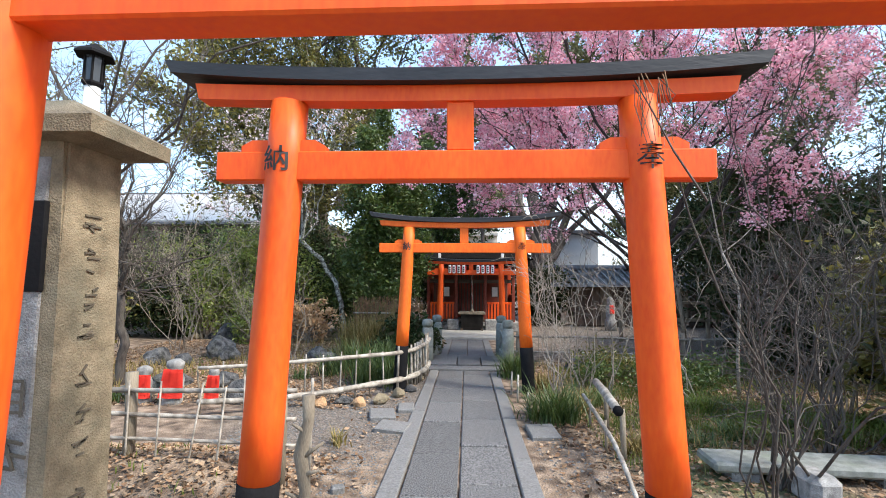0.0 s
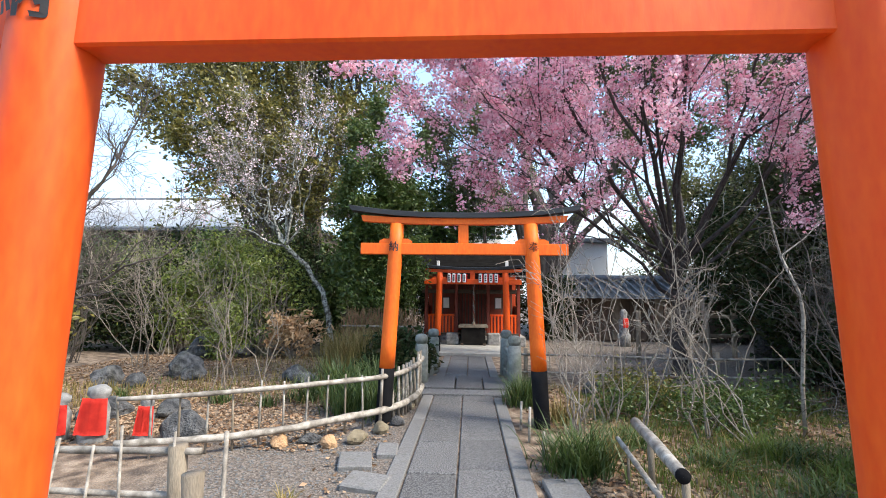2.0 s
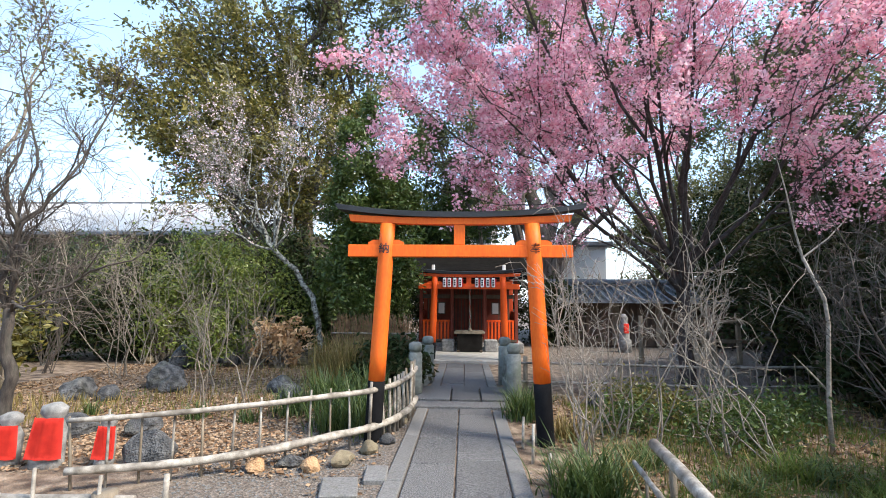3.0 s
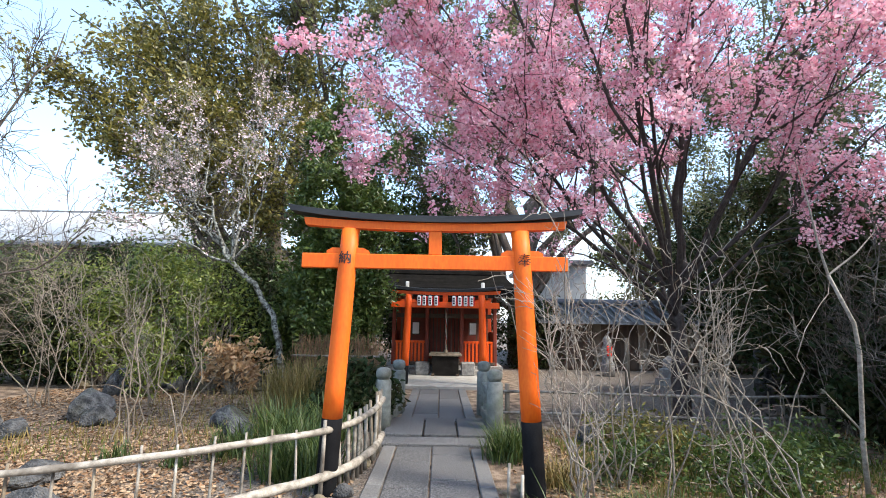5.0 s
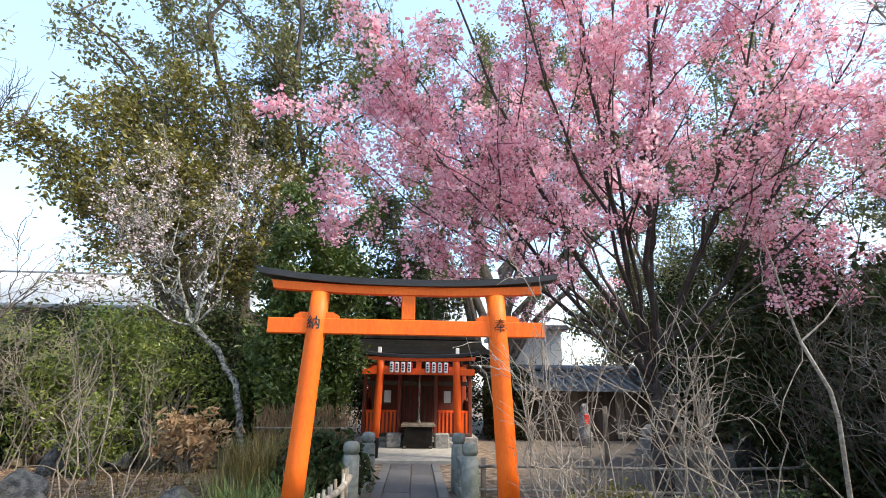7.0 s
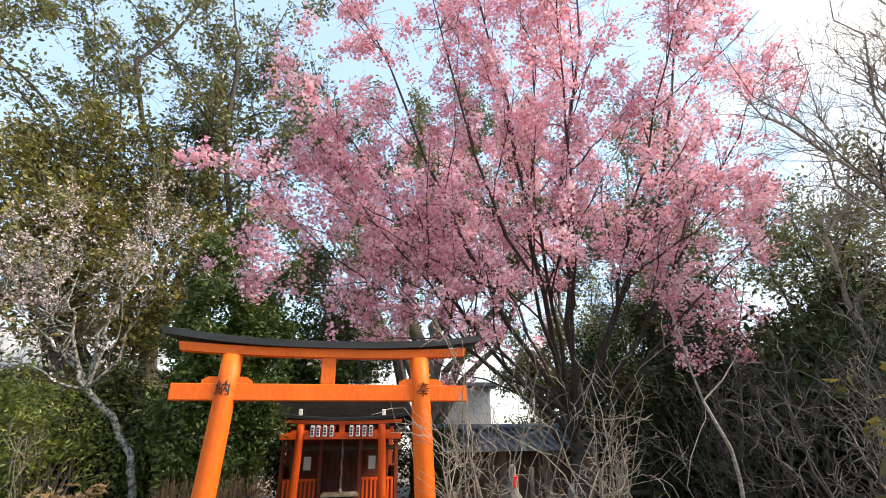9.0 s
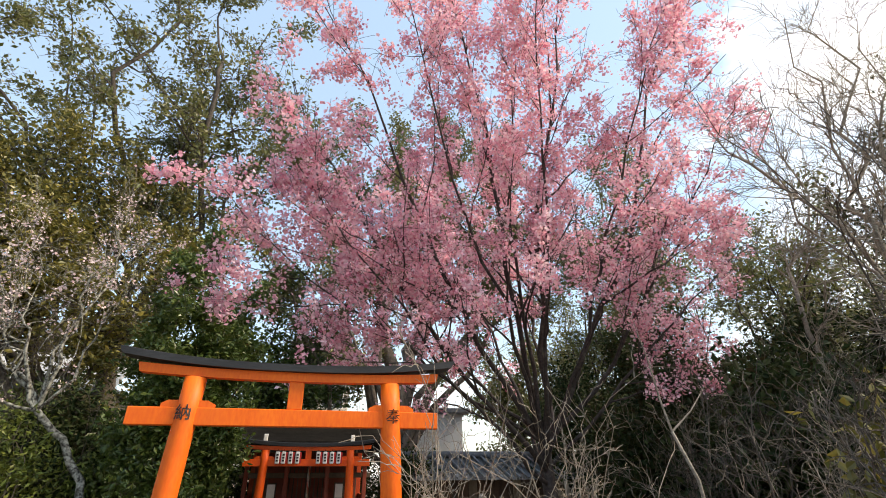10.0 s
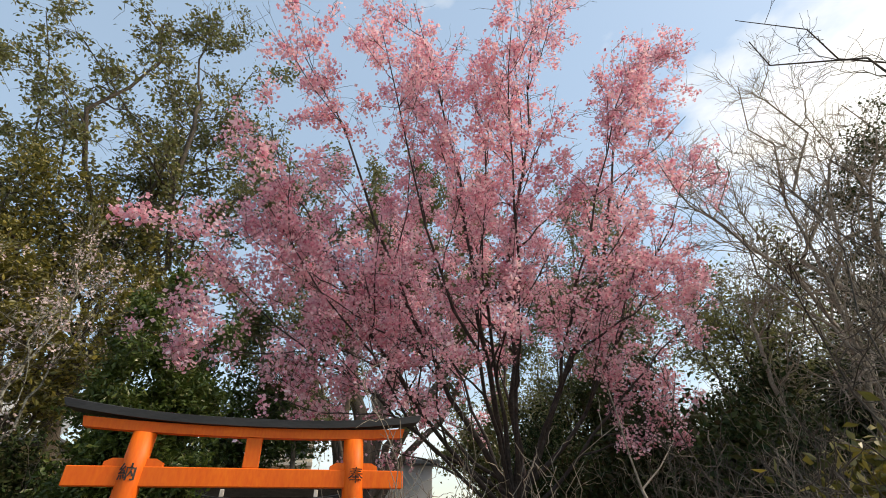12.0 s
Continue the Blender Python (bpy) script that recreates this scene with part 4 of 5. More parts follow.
red_cloth = tagged(part("red_cloth", block((0.16, 0.05, 0.3), (5.0, 17.0, 0.72), 0.02), CLOTH_RED), "small red cloth hung on a stone figure", "cloth")
tagged(part("stone_figure", lathe([(0.2, -0.05), (0.2, 0.35), (0.15, 0.4), (0.16, 0.8), (0.1, 0.9), (0.12, 1.05), (0.05, 1.16)], 14, (5.0, 17.2, 0)), GREY_STONE, smooth=True), "small weathered stone figure wearing a red cloth", "statue")
tagged(part("stacked_stone", lathe([(0.42, -0.05), (0.4, 0.15), (0.3, 0.17), (0.28, 0.38), (0.2, 0.4), (0.17, 0.62), (0.05, 0.72)], 4, (6.0, 15.4, 0)), GREY_STONE), "small stepped stone monument in the yard", "monument")
tagged(stick("leaning_post", [(5.9, 13.6, -0.1), (5.86, 13.6, 0.7), (5.75, 13.6, 1.5)], [0.06, 0.055, 0.05], OLD_WOOD, None, 10), "pale weathered wooden post standing in the yard", "post")
tagged(stick("leaning_post", [(4.3, 13.9, -0.1), (4.3, 13.9, 0.6), (4.32, 13.9, 1.2)], [0.06, 0.055, 0.05], OLD_WOOD, None, 10), "pale weathered wooden post standing in the yard", "post")
bm = lathe([(0.5, -0.1), (0.5, 0.5), (0.47, 1.0), (0.36, 1.4), (0.18, 1.62), (0.04, 1.68)], 18)
for v in bm.verts:
    v.co.y *= 0.3
    v.co.x += 0.06 * noise.noise(v.co * 2.2)
    v.co.y += 0.05 * noise.noise(v.co * 3.1 + Vector((3, 1, 2)))
stele = tagged(part("standing_stone", bm, ROCK, smooth=True), "dark rounded standing stone among the bushes", "standing stone")
stele.matrix_basis = pose(7.0, 12.9, 0, 0, 0, 8)
yard_fence = empty("yard_fence", pose(8.3, 14.6, 0), "plain wooden rail fence behind the standing stone", "fence")
for z in (0.55, 1.05):
    part("rail", block((5.2, 0.06, 0.09), (0, 0, z), 0.008), OLD_WOOD, yard_fence)
for k in range(5):
    part("post", block((0.1, 0.1, 1.35), (-2.5 + k * 1.25, 0.06, 0.6), 0.01), OLD_WOOD, yard_fence)
brush_fence = empty("brushwood_fence", pose(-2.0, 12.4, 0), "brown brushwood fence beside the shrine path", "fence")
rng = np.random.default_rng(31)
sticks_ = []
for k in range(420):
    x, y = rng.uniform(-0.85, 0.85), rng.normal(0, 0.05)
    h = rng.uniform(0.85, 1.25)
    sticks_.append(wander(rng, (x, y, -0.05), (x + rng.normal(0, 0.1), y + rng.normal(0, 0.05), h), 0.009, 0.004, 5, 0.05))
part_np("brushwood", *tubes(sticks_, 4), REED, brush_fence)
for z in (0.4, 0.8):
    stick("rail", [(-0.9, -0.09, z), (0.9, -0.09, z)], [0.018, 0.018], BAMBOO, brush_fence, 8, 5)

board = empty("notice_board", pose(-11.0, 13.6, 0), "dark notice board under a small white roof", "notice board")
part("roof", block((1.4, 0.5, 0.1), (0, 0, 1.9), 0.02), WHITE, board)
part("panel", block((1.1, 0.06, 0.7), (0, 0, 1.4), 0.01), BROWN_WOOD, board)
for x in (-0.5, 0.5):
    part("post", block((0.09, 0.09, 1.9), (x, 0, 0.9), 0.01), BROWN_WOOD, board)
sign = empty("wooden_sign", pose(-7.3, 9.3, 0), "small plain wooden sign on a stake", "sign")
part("stake", block((0.05, 0.04, 1.1), (0, 0.03, 0.5), 0.005), OLD_WOOD, sign)
part("panel", block((0.2, 0.03, 0.32), (0, 0, 1.12), 0.006), BAMBOO, sign)

# ---- bamboo fences ----
def fence_line(points, s):
    p = np.asarray(points, float)
    d = np.r_[0, np.cumsum(np.linalg.norm(np.diff(p, axis=0), axis=1))]
    return np.array([np.interp(s * d[-1], d, p[:, i]) for i in range(p.shape[1])])


low = empty("bamboo_fence", pose(0, 0, 0), "low curved fence of pale bamboo rails and thin uprights", "fence")
curve_pts = [(-3.12, 5.76), (-2.36, 6.05), (-1.74, 6.42), (-1.3, 6.86), (-0.99, 7.16), (-0.8, 7.6), (-0.69, 8.25), (-0.68, 8.85)]
for z, r0, r1 in ((0.15, 0.03, 0.042), (0.55, 0.02, 0.034)):
    rail_pts = [(*fence_line(curve_pts, s), z + 0.012 * math.sin(9 * s + z * 20)) for s in np.linspace(0, 1, 15)]
    stick("rail", rail_pts, np.linspace(r0, r1, 15), BAMBOO, low, 10, 9)
rng = np.random.default_rng(3)
for s in np.r_[np.linspace(0.01, 0.6, 12), np.linspace(0.64, 0.995, 14)]:
    x, y = fence_line(curve_pts, s)
    h = rng.uniform(0.55, 0.64) + (0.07 if s > 0.85 else 0)
    dx = rng.normal(0, 0.025)
    stick("upright", [(x - 0.02, y + 0.035, -0.06), (x - 0.02 + dx * 0.5, y + 0.035, h * 0.5), (x - 0.02 + dx, y + 0.035, h)], [0.012, 0.011, 0.009] if s < 0.6 else [0.021, 0.019, 0.016], BAMBOO if rng.random() < 0.7 else OLD_WOOD, low, 7)

grid = empty("bamboo_fence", pose(0, 0, 0), "weathered bamboo lattice fence along the garden bed", "fence")
front_pts = [(-6.2, 4.1), (-2.64, 3.96), (-1.3, 3.95)]
for z, r in ((0.31, 0.013), (0.51, 0.016), (0.7, 0.018)):
    rail_pts = [(*fence_line(front_pts, s), z + 0.015 * math.sin(7 * s + z * 9)) for s in np.linspace(0, 1, 10)]
    stick("rail", rail_pts, np.full(10, r), BAMBOO, grid, 8, 12)
for s in np.linspace(0.02, 0.97, 21):
    x, y = fence_line(front_pts, s)
    dx = rng.normal(0, 0.05)
    stick("upright", [(x, y - 0.03, -0.06), (x + dx, y - 0.03, rng.uniform(0.72, 0.84))], [0.009, 0.007], BAMBOO, grid, 7)
for x, y, r, h in ((-2.64, 3.95, 0.045, 0.82), (-1.42, 3.9, 0.045, 0.74), (-4.4, 4.05, 0.05, 0.8)):
    stick("post", [(x, y + 0.05, -0.1), (x + 0.01, y + 0.05, h * 0.6), (x, y + 0.05, h)], [r, r * 0.95, r], OLD_WOOD, grid, 12)
stick("upright", [(-1.2, 3.98, -0.06), (-1.19, 3.98, 0.8)], [0.013, 0.011], BAMBOO, grid, 8)
snag = empty("gnarled_post", pose(-1.07, 3.43, 0), "gnarled bleached branch post with broken stubs", "post")
stick("stem", [(0.0, 0, -0.1), (0.03, 0, 0.2), (-0.01, 0.01, 0.42), (0.04, 0, 0.64), (0.035, 0, 0.8)], [0.042, 0.036, 0.046, 0.036, 0.042], OLD_WOOD, snag, 12)
for p_, q_ in (((0.02, 0, 0.3), (0.13, -0.03, 0.34)), ((0.02, 0, 0.42), (0.14, 0.02, 0.5)), ((0, 0, 0.15), (-0.09, -0.03, 0.2)), ((0.05, 0, 0.55), (-0.05, -0.05, 0.63))):
    stick("stub", [p_, q_], [0.02, 0.007], OLD_WOOD, snag, 7)

right_fence = empty("bamboo_fence", pose(0, 0, 0), "low pale bamboo rail fence at the yard's edge", "fence")
right_pts = [(0.95, 10.3), (2.6, 10.15), (4.4, 10.15), (6.6, 10.35)]
for z, r in ((0.47, 0.02), (0.16, 0.018)):
    stick("rail", [(*fence_line(right_pts, s), z + 0.01 * math.sin(8 * s)) for s in np.linspace(0, 1, 10)], np.full(10, r), BAMBOO, right_fence, 8, 10)
for x, y in ((1.05, 10.33), (2.6, 10.2), (4.35, 10.2), (5.9, 10.32)):
    stick("post", [(x, y, -0.1), (x, y, 0.58)], [0.04, 0.038], OLD_WOOD, right_fence, 10)
for s in np.linspace(0.05, 0.97, 22):
    x, y = fence_line(right_pts, s)
    stick("upright", [(x, y - 0.03, -0.05), (x + rng.normal(0, 0.02), y - 0.03, rng.uniform(0.44, 0.56))], [0.009, 0.008], OLD_WOOD, right_fence, 6)

log_rail = empty("log_rail", pose(0, 0, 0), "pale fallen log rail on short posts beside the path", "fence rail")
stick("log", [(1.42, 5.76, 0.46), (1.36, 5.2, 0.465), (1.29, 4.58, 0.45)], [0.04, 0.042, 0.04], BAMBOO, log_rail, 16)
stick("cut_end", [(1.2905, 4.585, 0.4501), (1.288, 4.56, 0.4497)], [0.043, 0.043], BLACK, log_rail, 16, label="black cut end")
for x, y, h in ((1.43, 5.6, 0.44), (1.33, 4.75, 0.43)):
    stick("post", [(x + 0.06, y, -0.1), (x + 0.05, y, h - 0.01)], [0.026, 0.024], OLD_WOOD, log_rail, 10)
thin_rail = empty("bent_bamboo", pose(0, 0, 0), "thin bent bamboo rail sagging beside the path", "fence rail")
stick("pole", [(1.3, 5.85, 0.3), (1.28, 5.2, 0.24), (1.22, 4.5, 0.22), (1.15, 4.0, 0.2), (1.16, 3.75, 0.04)], [0.018, 0.02, 0.019, 0.018, 0.015], BAMBOO, thin_rail, 10, 8)
for x, y in ((1.25, 4.9), (1.31, 5.7)):
    stick("peg", [(x + 0.03, y, -0.08), (x + 0.025, y, 0.28)], [0.014, 0.012], OLD_WOOD, thin_rail, 7)
for p_, h in (((0.66, 6.75), 0.34), ((0.72, 6.2), 0.24), ((0.62, 7.2), 0.3)):
    tagged(stick("short_stake", [(*p_, -0.08), (p_[0] + 0.01, p_[1], h)], [0.016, 0.013], BAMBOO, None, 8), "short pale bamboo stake at the path's edge", "stake", "bamboo stakes")

# ---- stone figures with bibs ----
def stone_figure(at, h, w, turn, label):
    bm = lathe([(w * 0.55, -0.05), (w * 0.55, 0.02), (w * 0.5, h * 0.55), (w * 0.36, h * 0.7), (w * 0.3, h * 0.74), (w * 0.44, h * 0.82), (w * 0.42, h * 0.93), (w * 0.2, h)], 16)
    for v in bm.verts:
        v.co.y *= 0.75
        v.co += 0.02 * noise.noise_vector(v.co * 9 + Vector((at[0], 0, 0)))
    st = tagged(part("stone_statue", bm, GREY_STONE, smooth=True), label, "statue", "stone figures with red bibs")
    st.matrix_basis = pose(*at, 0, 4, turn)
    bm = bmesh.new()
    rows_ = []
    for j in range(7):
        z = h * (0.78 - 0.66 * j / 6)
        half = w * (0.46 + 0.12 * j / 6)
        rows_.append([bm.verts.new((half * (i / 4 - 1), -w * (0.5 + 0.05 * math.sin(i * 2.0 + j * 0.3)) + 0.14 * w * (i / 4 - 1) ** 2, z)) for i in range(9)])
    for lo, hi in zip(rows_, rows_[1:]):
        for i in range(8):
            bm.faces.new((lo[i], lo[i + 1], hi[i + 1], hi[i]))
    bmesh.ops.solidify(bm, geom=bm.faces[:], thickness=0.008)
    bib = tagged(part("red_bib", bm, CLOTH_RED, smooth=True), "bright red cotton bib tied on a stone figure", "bib", "red bibs")
    bib.matrix_basis = pose(*at, 0, 4, turn)


stone_figure((-4.2, 6.35, 0), 0.45, 0.21, 15, "worn little stone figure under a red bib")
stone_figure((-3.8, 6.35, 0), 0.55, 0.24, 18, "rounded little stone figure under a larger red bib")
stone_figure((-3.3, 6.4, 0), 0.44, 0.15, 20, "slim little stone figure under a red bib beside a rock")

# ---- rocks and flat stones ----
GRP = "garden rocks"
for k, (x, y, sx, sy, sz, m_) in enumerate((
        (-2.92, 6.5, 0.55, 0.4, 0.5, ROCK), (-5.3, 10.3, 0.75, 0.55, 0.65, ROCK), (-5.9, 9.2, 0.75, 0.5, 0.5, ROCK), (-5.35, 9.1, 0.5, 0.4, 0.35, ROCK), (-4.9, 9.9, 0.5, 0.45, 0.4, ROCK),
        (-4.4, 7.3, 0.7, 0.6, 0.35, ROCK), (-3.7, 7.5, 0.6, 0.45, 0.3, ROCK), (-3.0, 9.9, 0.6, 0.5, 0.45, ROCK), (-2.6, 9.3, 0.5, 0.4, 0.4, ROCK), (-6.2, 12.4, 0.8, 0.5, 0.85, ROCK), (-5.4, 12.9, 0.9, 0.4, 0.5, ROCK),
        (-1.38, 6.42, 0.27, 0.2, 0.17, WARM_ROCK), (-1.85, 6.35, 0.2, 0.17, 0.19, WARM_ROCK), (-1.12, 6.6, 0.32, 0.22, 0.2, TAN_STONE), (-0.95, 6.95, 0.24, 0.2, 0.18, TAN_STONE),
        (-0.82, 7.3, 0.22, 0.2, 0.15, ROCK), (-1.6, 6.5, 0.3, 0.2, 0.16, ROCK), (-0.8, 8.15, 0.24, 0.22, 0.16, TAN_STONE), (0.9, 6.7, 0.26, 0.24, 0.18, TAN_STONE), (0.86, 7.45, 0.3, 0.3, 0.12, TAN_STONE),
        (2.0, 9.4, 0.5, 0.4, 0.3, ROCK), (2.7, 8.9, 0.55, 0.4, 0.28, ROCK), (3.4, 9.3, 0.5, 0.4, 0.25, ROCK), (-4.7, 6.75, 0.5, 0.4, 0.2, ROCK))):
    lab = {"orange_garden_rock": "small orange-brown rock edging the bed", "grey_rough_stone": "rough grey edging stone lying on the earth", "tan_weathered_stone": "tan stone beside the path"}.get(m_.name, "dark grey garden rock half sunk in the earth")
    boulder("rock", lab, k + 1, (x, y, -0.02), (sx * 0.82, sy * 0.82, sz * 0.82), m_, k * 47 % 360, GRP)
rng = np.random.default_rng(12)
for k in range(14):
    boulder("edging_stone", "small dark stone in the bed's edging row", k + 40, (-7.6 + k * 0.42, 13.3 + rng.normal(0, 0.12), -0.02), (rng.uniform(0.25, 0.45), 0.25, rng.uniform(0.16, 0.3)), ROCK if k % 3 else TAN_STONE, rng.uniform(0, 360), "edging stones")
for x, y, w, d, tz, lab in ((-1.0, 5.98, 0.3, 0.36, 12, ""), (-0.8, 5.5, 0.34, 0.3, -8, ""), (-0.76, 6.3, 0.2, 0.34, 6, ""), (0.78, 5.44, 0.3, 0.42, 3, ""), (-0.97, 3.95, 0.1, 0.08, 20, "")):
    ob = tagged(part("stepping_stone", block((w, d, 0.07), (0, 0, 0), 0.012), KERB), "flat grey stepping stone set in the earth", "stone", "flat stones by the path")
    ob.matrix_basis = pose(x, y, -0.012, rng.normal(0, 1.5), rng.normal(0, 1.5), tz)
bench = empty("stone_bench", pose(2.75, 4.42, 0, 0, 0, -3), "low pale stone slab bench on stone blocks", "bench")
part("seat", block((1.6, 0.36, 0.08), (0, 0, 0.1), 0.02), BRIDGE, bench)
for x in (-0.55, 0.55):
    part("support", block((0.22, 0.3, 0.16), (x, 0, -0.02), 0.015), GREY_STONE, bench)
tagged(part("stone_block", block((0.22, 0.3, 0.24), (2.5, 4.0, 0.08), 0.05), GREY_STONE), "rounded grey stone block by the bench", "stone")

# ---- trees ----
tree("cherry_tree", "cherry tree in full pink blossom with many fanning stems", 11, (4.05, 11.0, 0),
     [(-0.5, 8.2, 8.5, 0.06), (1.4, 8.2, 10.6, 0.066), (-0.7, 8.6, 7.0, 0.05), (-1.0, 8.9, 4.7, 0.034), (-0.5, 8.8, 5.7, 0.04), (2.9, 8.8, 9.6, 0.05), (4.0, 7.8, 11.0, 0.07), (6.5, 7.6, 10.6, 0.066),
      (7.4, 8.9, 5.4, 0.04), (7.3, 8.2, 7.8, 0.05), (2.2, 12.6, 8.6, 0.045), (5.6, 12.8, 8.8, 0.045), (0.4, 11.4, 6.2, 0.04), (0.7, 7.4, 8.4, 0.045), (2.7, 6.9, 8.6, 0.045), (4.9, 6.9, 8.4, 0.045)],
     0.15, CHERRY_BARK, PINK, 0.26, (9, 1.05, 2), 1.38, (38, 0.07), (0.058, 0.85), 0.4, wobble=0.035, spread=0.9, bow=-0.035, crown_name="blossom", crown_label="dense pink cherry blossom", lift=0.22,
     fork_points=(1.0, 0.9, 0.8, 1.0, 0.7, 0.95), floor=0.0038, branches=(7, 2.3), sway=0.1)

tree("camphor_tree", "tall old evergreen tree with two thick curving trunks", 21, (2.9, 20.8, 0),
     [(1.9, 20.8, 13, 0.4), (4.9, 20.4, 12.5, 0.42), (7.4, 19.6, 9.9, 0.2), (8.4, 20.8, 14.5, 0.2), (11.4, 19.4, 11.2, 0.16), (0.2, 20, 15.5, 0.2), (-1.8, 19.6, 13, 0.15), (5.6, 20.2, 17.5, 0.2), (2.4, 21.4, 18, 0.2), (8.8, 22, 17.5, 0.16), (0.2, 19.3, 8, 0.12), (-2.6, 20.5, 10, 0.12)],
     0.5, CAMPHOR_BARK, CAMPHOR, 0.13, (9, 2.3, 2), 2.7, (30, 0.2), (0.17, 0.5), 0.35, wobble=0.1, floor=0.012)
tree("broadleaf_tree", "tall evergreen tree with an open olive-green crown", 22, (-6.2, 20.2, 0),
     [(-9.7, 18.5, 18.8, 0.16), (-7.3, 19.4, 21.6, 0.16), (-4.7, 20.1, 22.8, 0.16), (-8.9, 18.5, 12.5, 0.13), (-4.6, 20.2, 16, 0.14), (-11.4, 17.2, 13.5, 0.12), (-2.6, 19.4, 13.2, 0.12), (-12.6, 18.5, 16, 0.1), (-5.6, 18.4, 18, 0.1), (-2.2, 19.2, 17, 0.11), (-0.6, 19.6, 15, 0.1), (-3.4, 18.8, 19.5, 0.1), (-13.0, 17.8, 12.0, 0.1), (-11.4, 18.6, 20.0, 0.1), (-9.0, 18.2, 15.4, 0.1)],
     0.36, BARK, CAMPHOR, 0.3, (11, 2.7, 2), 0.8, (26, 0.2), (0.19, 0.5), 0.3, wobble=0.13, floor=0.011, spread=1.15, lift=0.1)
tree("broadleaf_tree", "spreading dark evergreen with yellow-green upper leaves", 23, (-6.6, 17.6, 0),
     [(-11.0, 15.8, 8.8, 0.1), (-9.0, 15.4, 9.0, 0.11), (-7.8, 16.9, 10.4, 0.12), (-6.3, 17.6, 10.9, 0.12), (-4.3, 18.2, 9.2, 0.11), (-8.3, 16.6, 6.4, 0.09), (-6.2, 16.2, 7.4, 0.09), (-9.8, 16.6, 10.2, 0.09), (-5.0, 16.8, 6.2, 0.08), (-3.2, 17.4, 8.0, 0.09), (-8.8, 15.8, 7.8, 0.09)],
     0.24, BARK, OLIVE, 0.3, (11, 2.0, 2), 1.9, (24, 0.18), (0.155, 0.55), 0.25, wobble=0.13, floor=0.009, spread=1.15, lift=0.1)
tree("broadleaf_tree", "dark evergreen tree rising behind the shrine", 30, (-1.6, 22.5, 0),
     [(-3.4, 22, 7.2, 0.1), (-1.8, 21.8, 8.6, 0.1), (0.2, 22, 7.4, 0.1), (-2.6, 21.4, 5.4, 0.08), (-0.4, 21.2, 5.2, 0.08), (-4.2, 22, 5.0, 0.08), (1.2, 21.8, 5.4, 0.07)],
     0.2, BARK, GREEN, 0.3, (10, 1.5, 2), 4, (12, 0.22), (0.19, 0.5), 0.2, wobble=0.1, floor=0.008)
tree("broadleaf_tree", "narrow glossy evergreen tree beside the gate", 24, (-2.15, 13.3, 0),
     [(-2.3, 13.2, 5.9, 0.05), (-1.5, 13.3, 5.2, 0.04), (-3.1, 13.2, 4.6, 0.04), (-1.3, 13.1, 3.6, 0.035), (-3.1, 13.0, 3.1, 0.035), (-1.9, 12.7, 4.4, 0.04), (-2.5, 12.7, 2.0, 0.03), (-2.2, 13.9, 5.0, 0.04), (-1.5, 13.0, 2.2, 0.03), (-2.7, 12.8, 5.2, 0.04)],
     0.08, BARK, GREEN, 0.25, (12, 0.75, 2), 16, (10, 0.1), (0.12, 0.45), 0.05, wobble=0.07)
tree("plum_tree", "leaning lichen-spotted tree with sparse pale blossom", 25, (-2.9, 13.1, 0),
     [(-4.25, 13.0, 6.4, 0.04), (-5.4, 12.6, 5.3, 0.04), (-6.4, 12.6, 4.9, 0.035), (-3.8, 13.0, 6.0, 0.035), (-5.9, 13.4, 6.2, 0.035), (-6.9, 12.4, 3.6, 0.03), (-3.4, 12.8, 5.0, 0.03), (-6.2, 13.0, 5.6, 0.03)],
     0.075, LICHEN_BARK, PALE, 0.5, (12, 1.6, 2), 0.5, (9, 0.06), (0.055, 0.85), 0.4, wobble=0.11, spread=1.05, crown_name="blossom", crown_label="sparse pale pink blossom", sway=1.35)
tree("bare_tree", "slim bare tree with dark crooked branches", 26, (-5.35, 7.4, 0),
     [(-5.4, 7.2, 4.6, 0.035), (-4.2, 6.9, 3.3, 0.025), (-6.5, 7.0, 4.2, 0.03), (-3.6, 7.6, 2.4, 0.022), (-5.0, 6.3, 3.6, 0.025), (-6.3, 6.2, 3.0, 0.022), (-4.5, 8.0, 4.8, 0.028), (-3.9, 6.6, 1.5, 0.02), (-6.8, 7.6, 5.0, 0.028), (-5.9, 8.0, 5.4, 0.028)],
     0.075, BARK, None, 0.36, (16, 0.9, 2), start=0.1, wobble=0.09)
tree("bare_tree", "tall bare tree with grey crooked branches", 27, (8.9, 7.9, 0),
     [(8.7, 6.2, 8.0, 0.06), (11, 8, 12.0, 0.07), (7.4, 7.6, 7.4, 0.05), (9.9, 6.2, 7.2, 0.05), (8.2, 9.6, 9.8, 0.06), (6.8, 6.4, 5.2, 0.04), (10.4, 9.6, 10.2, 0.06), (8.0, 7.2, 9.4, 0.05), (9.4, 7.0, 9.0, 0.05)],
     0.13, TWIG_BARK, None, 0.25, (22, 1.5, 2), start=0.15, wobble=0.11, floor=0.005)
tree("bare_tree", "bare tree reaching dark twigs over the garden", 28, (8.6, 2.8, 0),
     [(5.4, 5.4, 7.3, 0.04), (6.6, 6.0, 9.2, 0.045), (5.6, 5.0, 3.9, 0.03), (9.0, 5.6, 7.4, 0.05), (6.2, 3.6, 4.4, 0.03), (8.0, 1.8, 7.4, 0.05)],
     0.12, BARK, None, 0.33, (9, 1.2, 2), start=0.35, wobble=0.12)
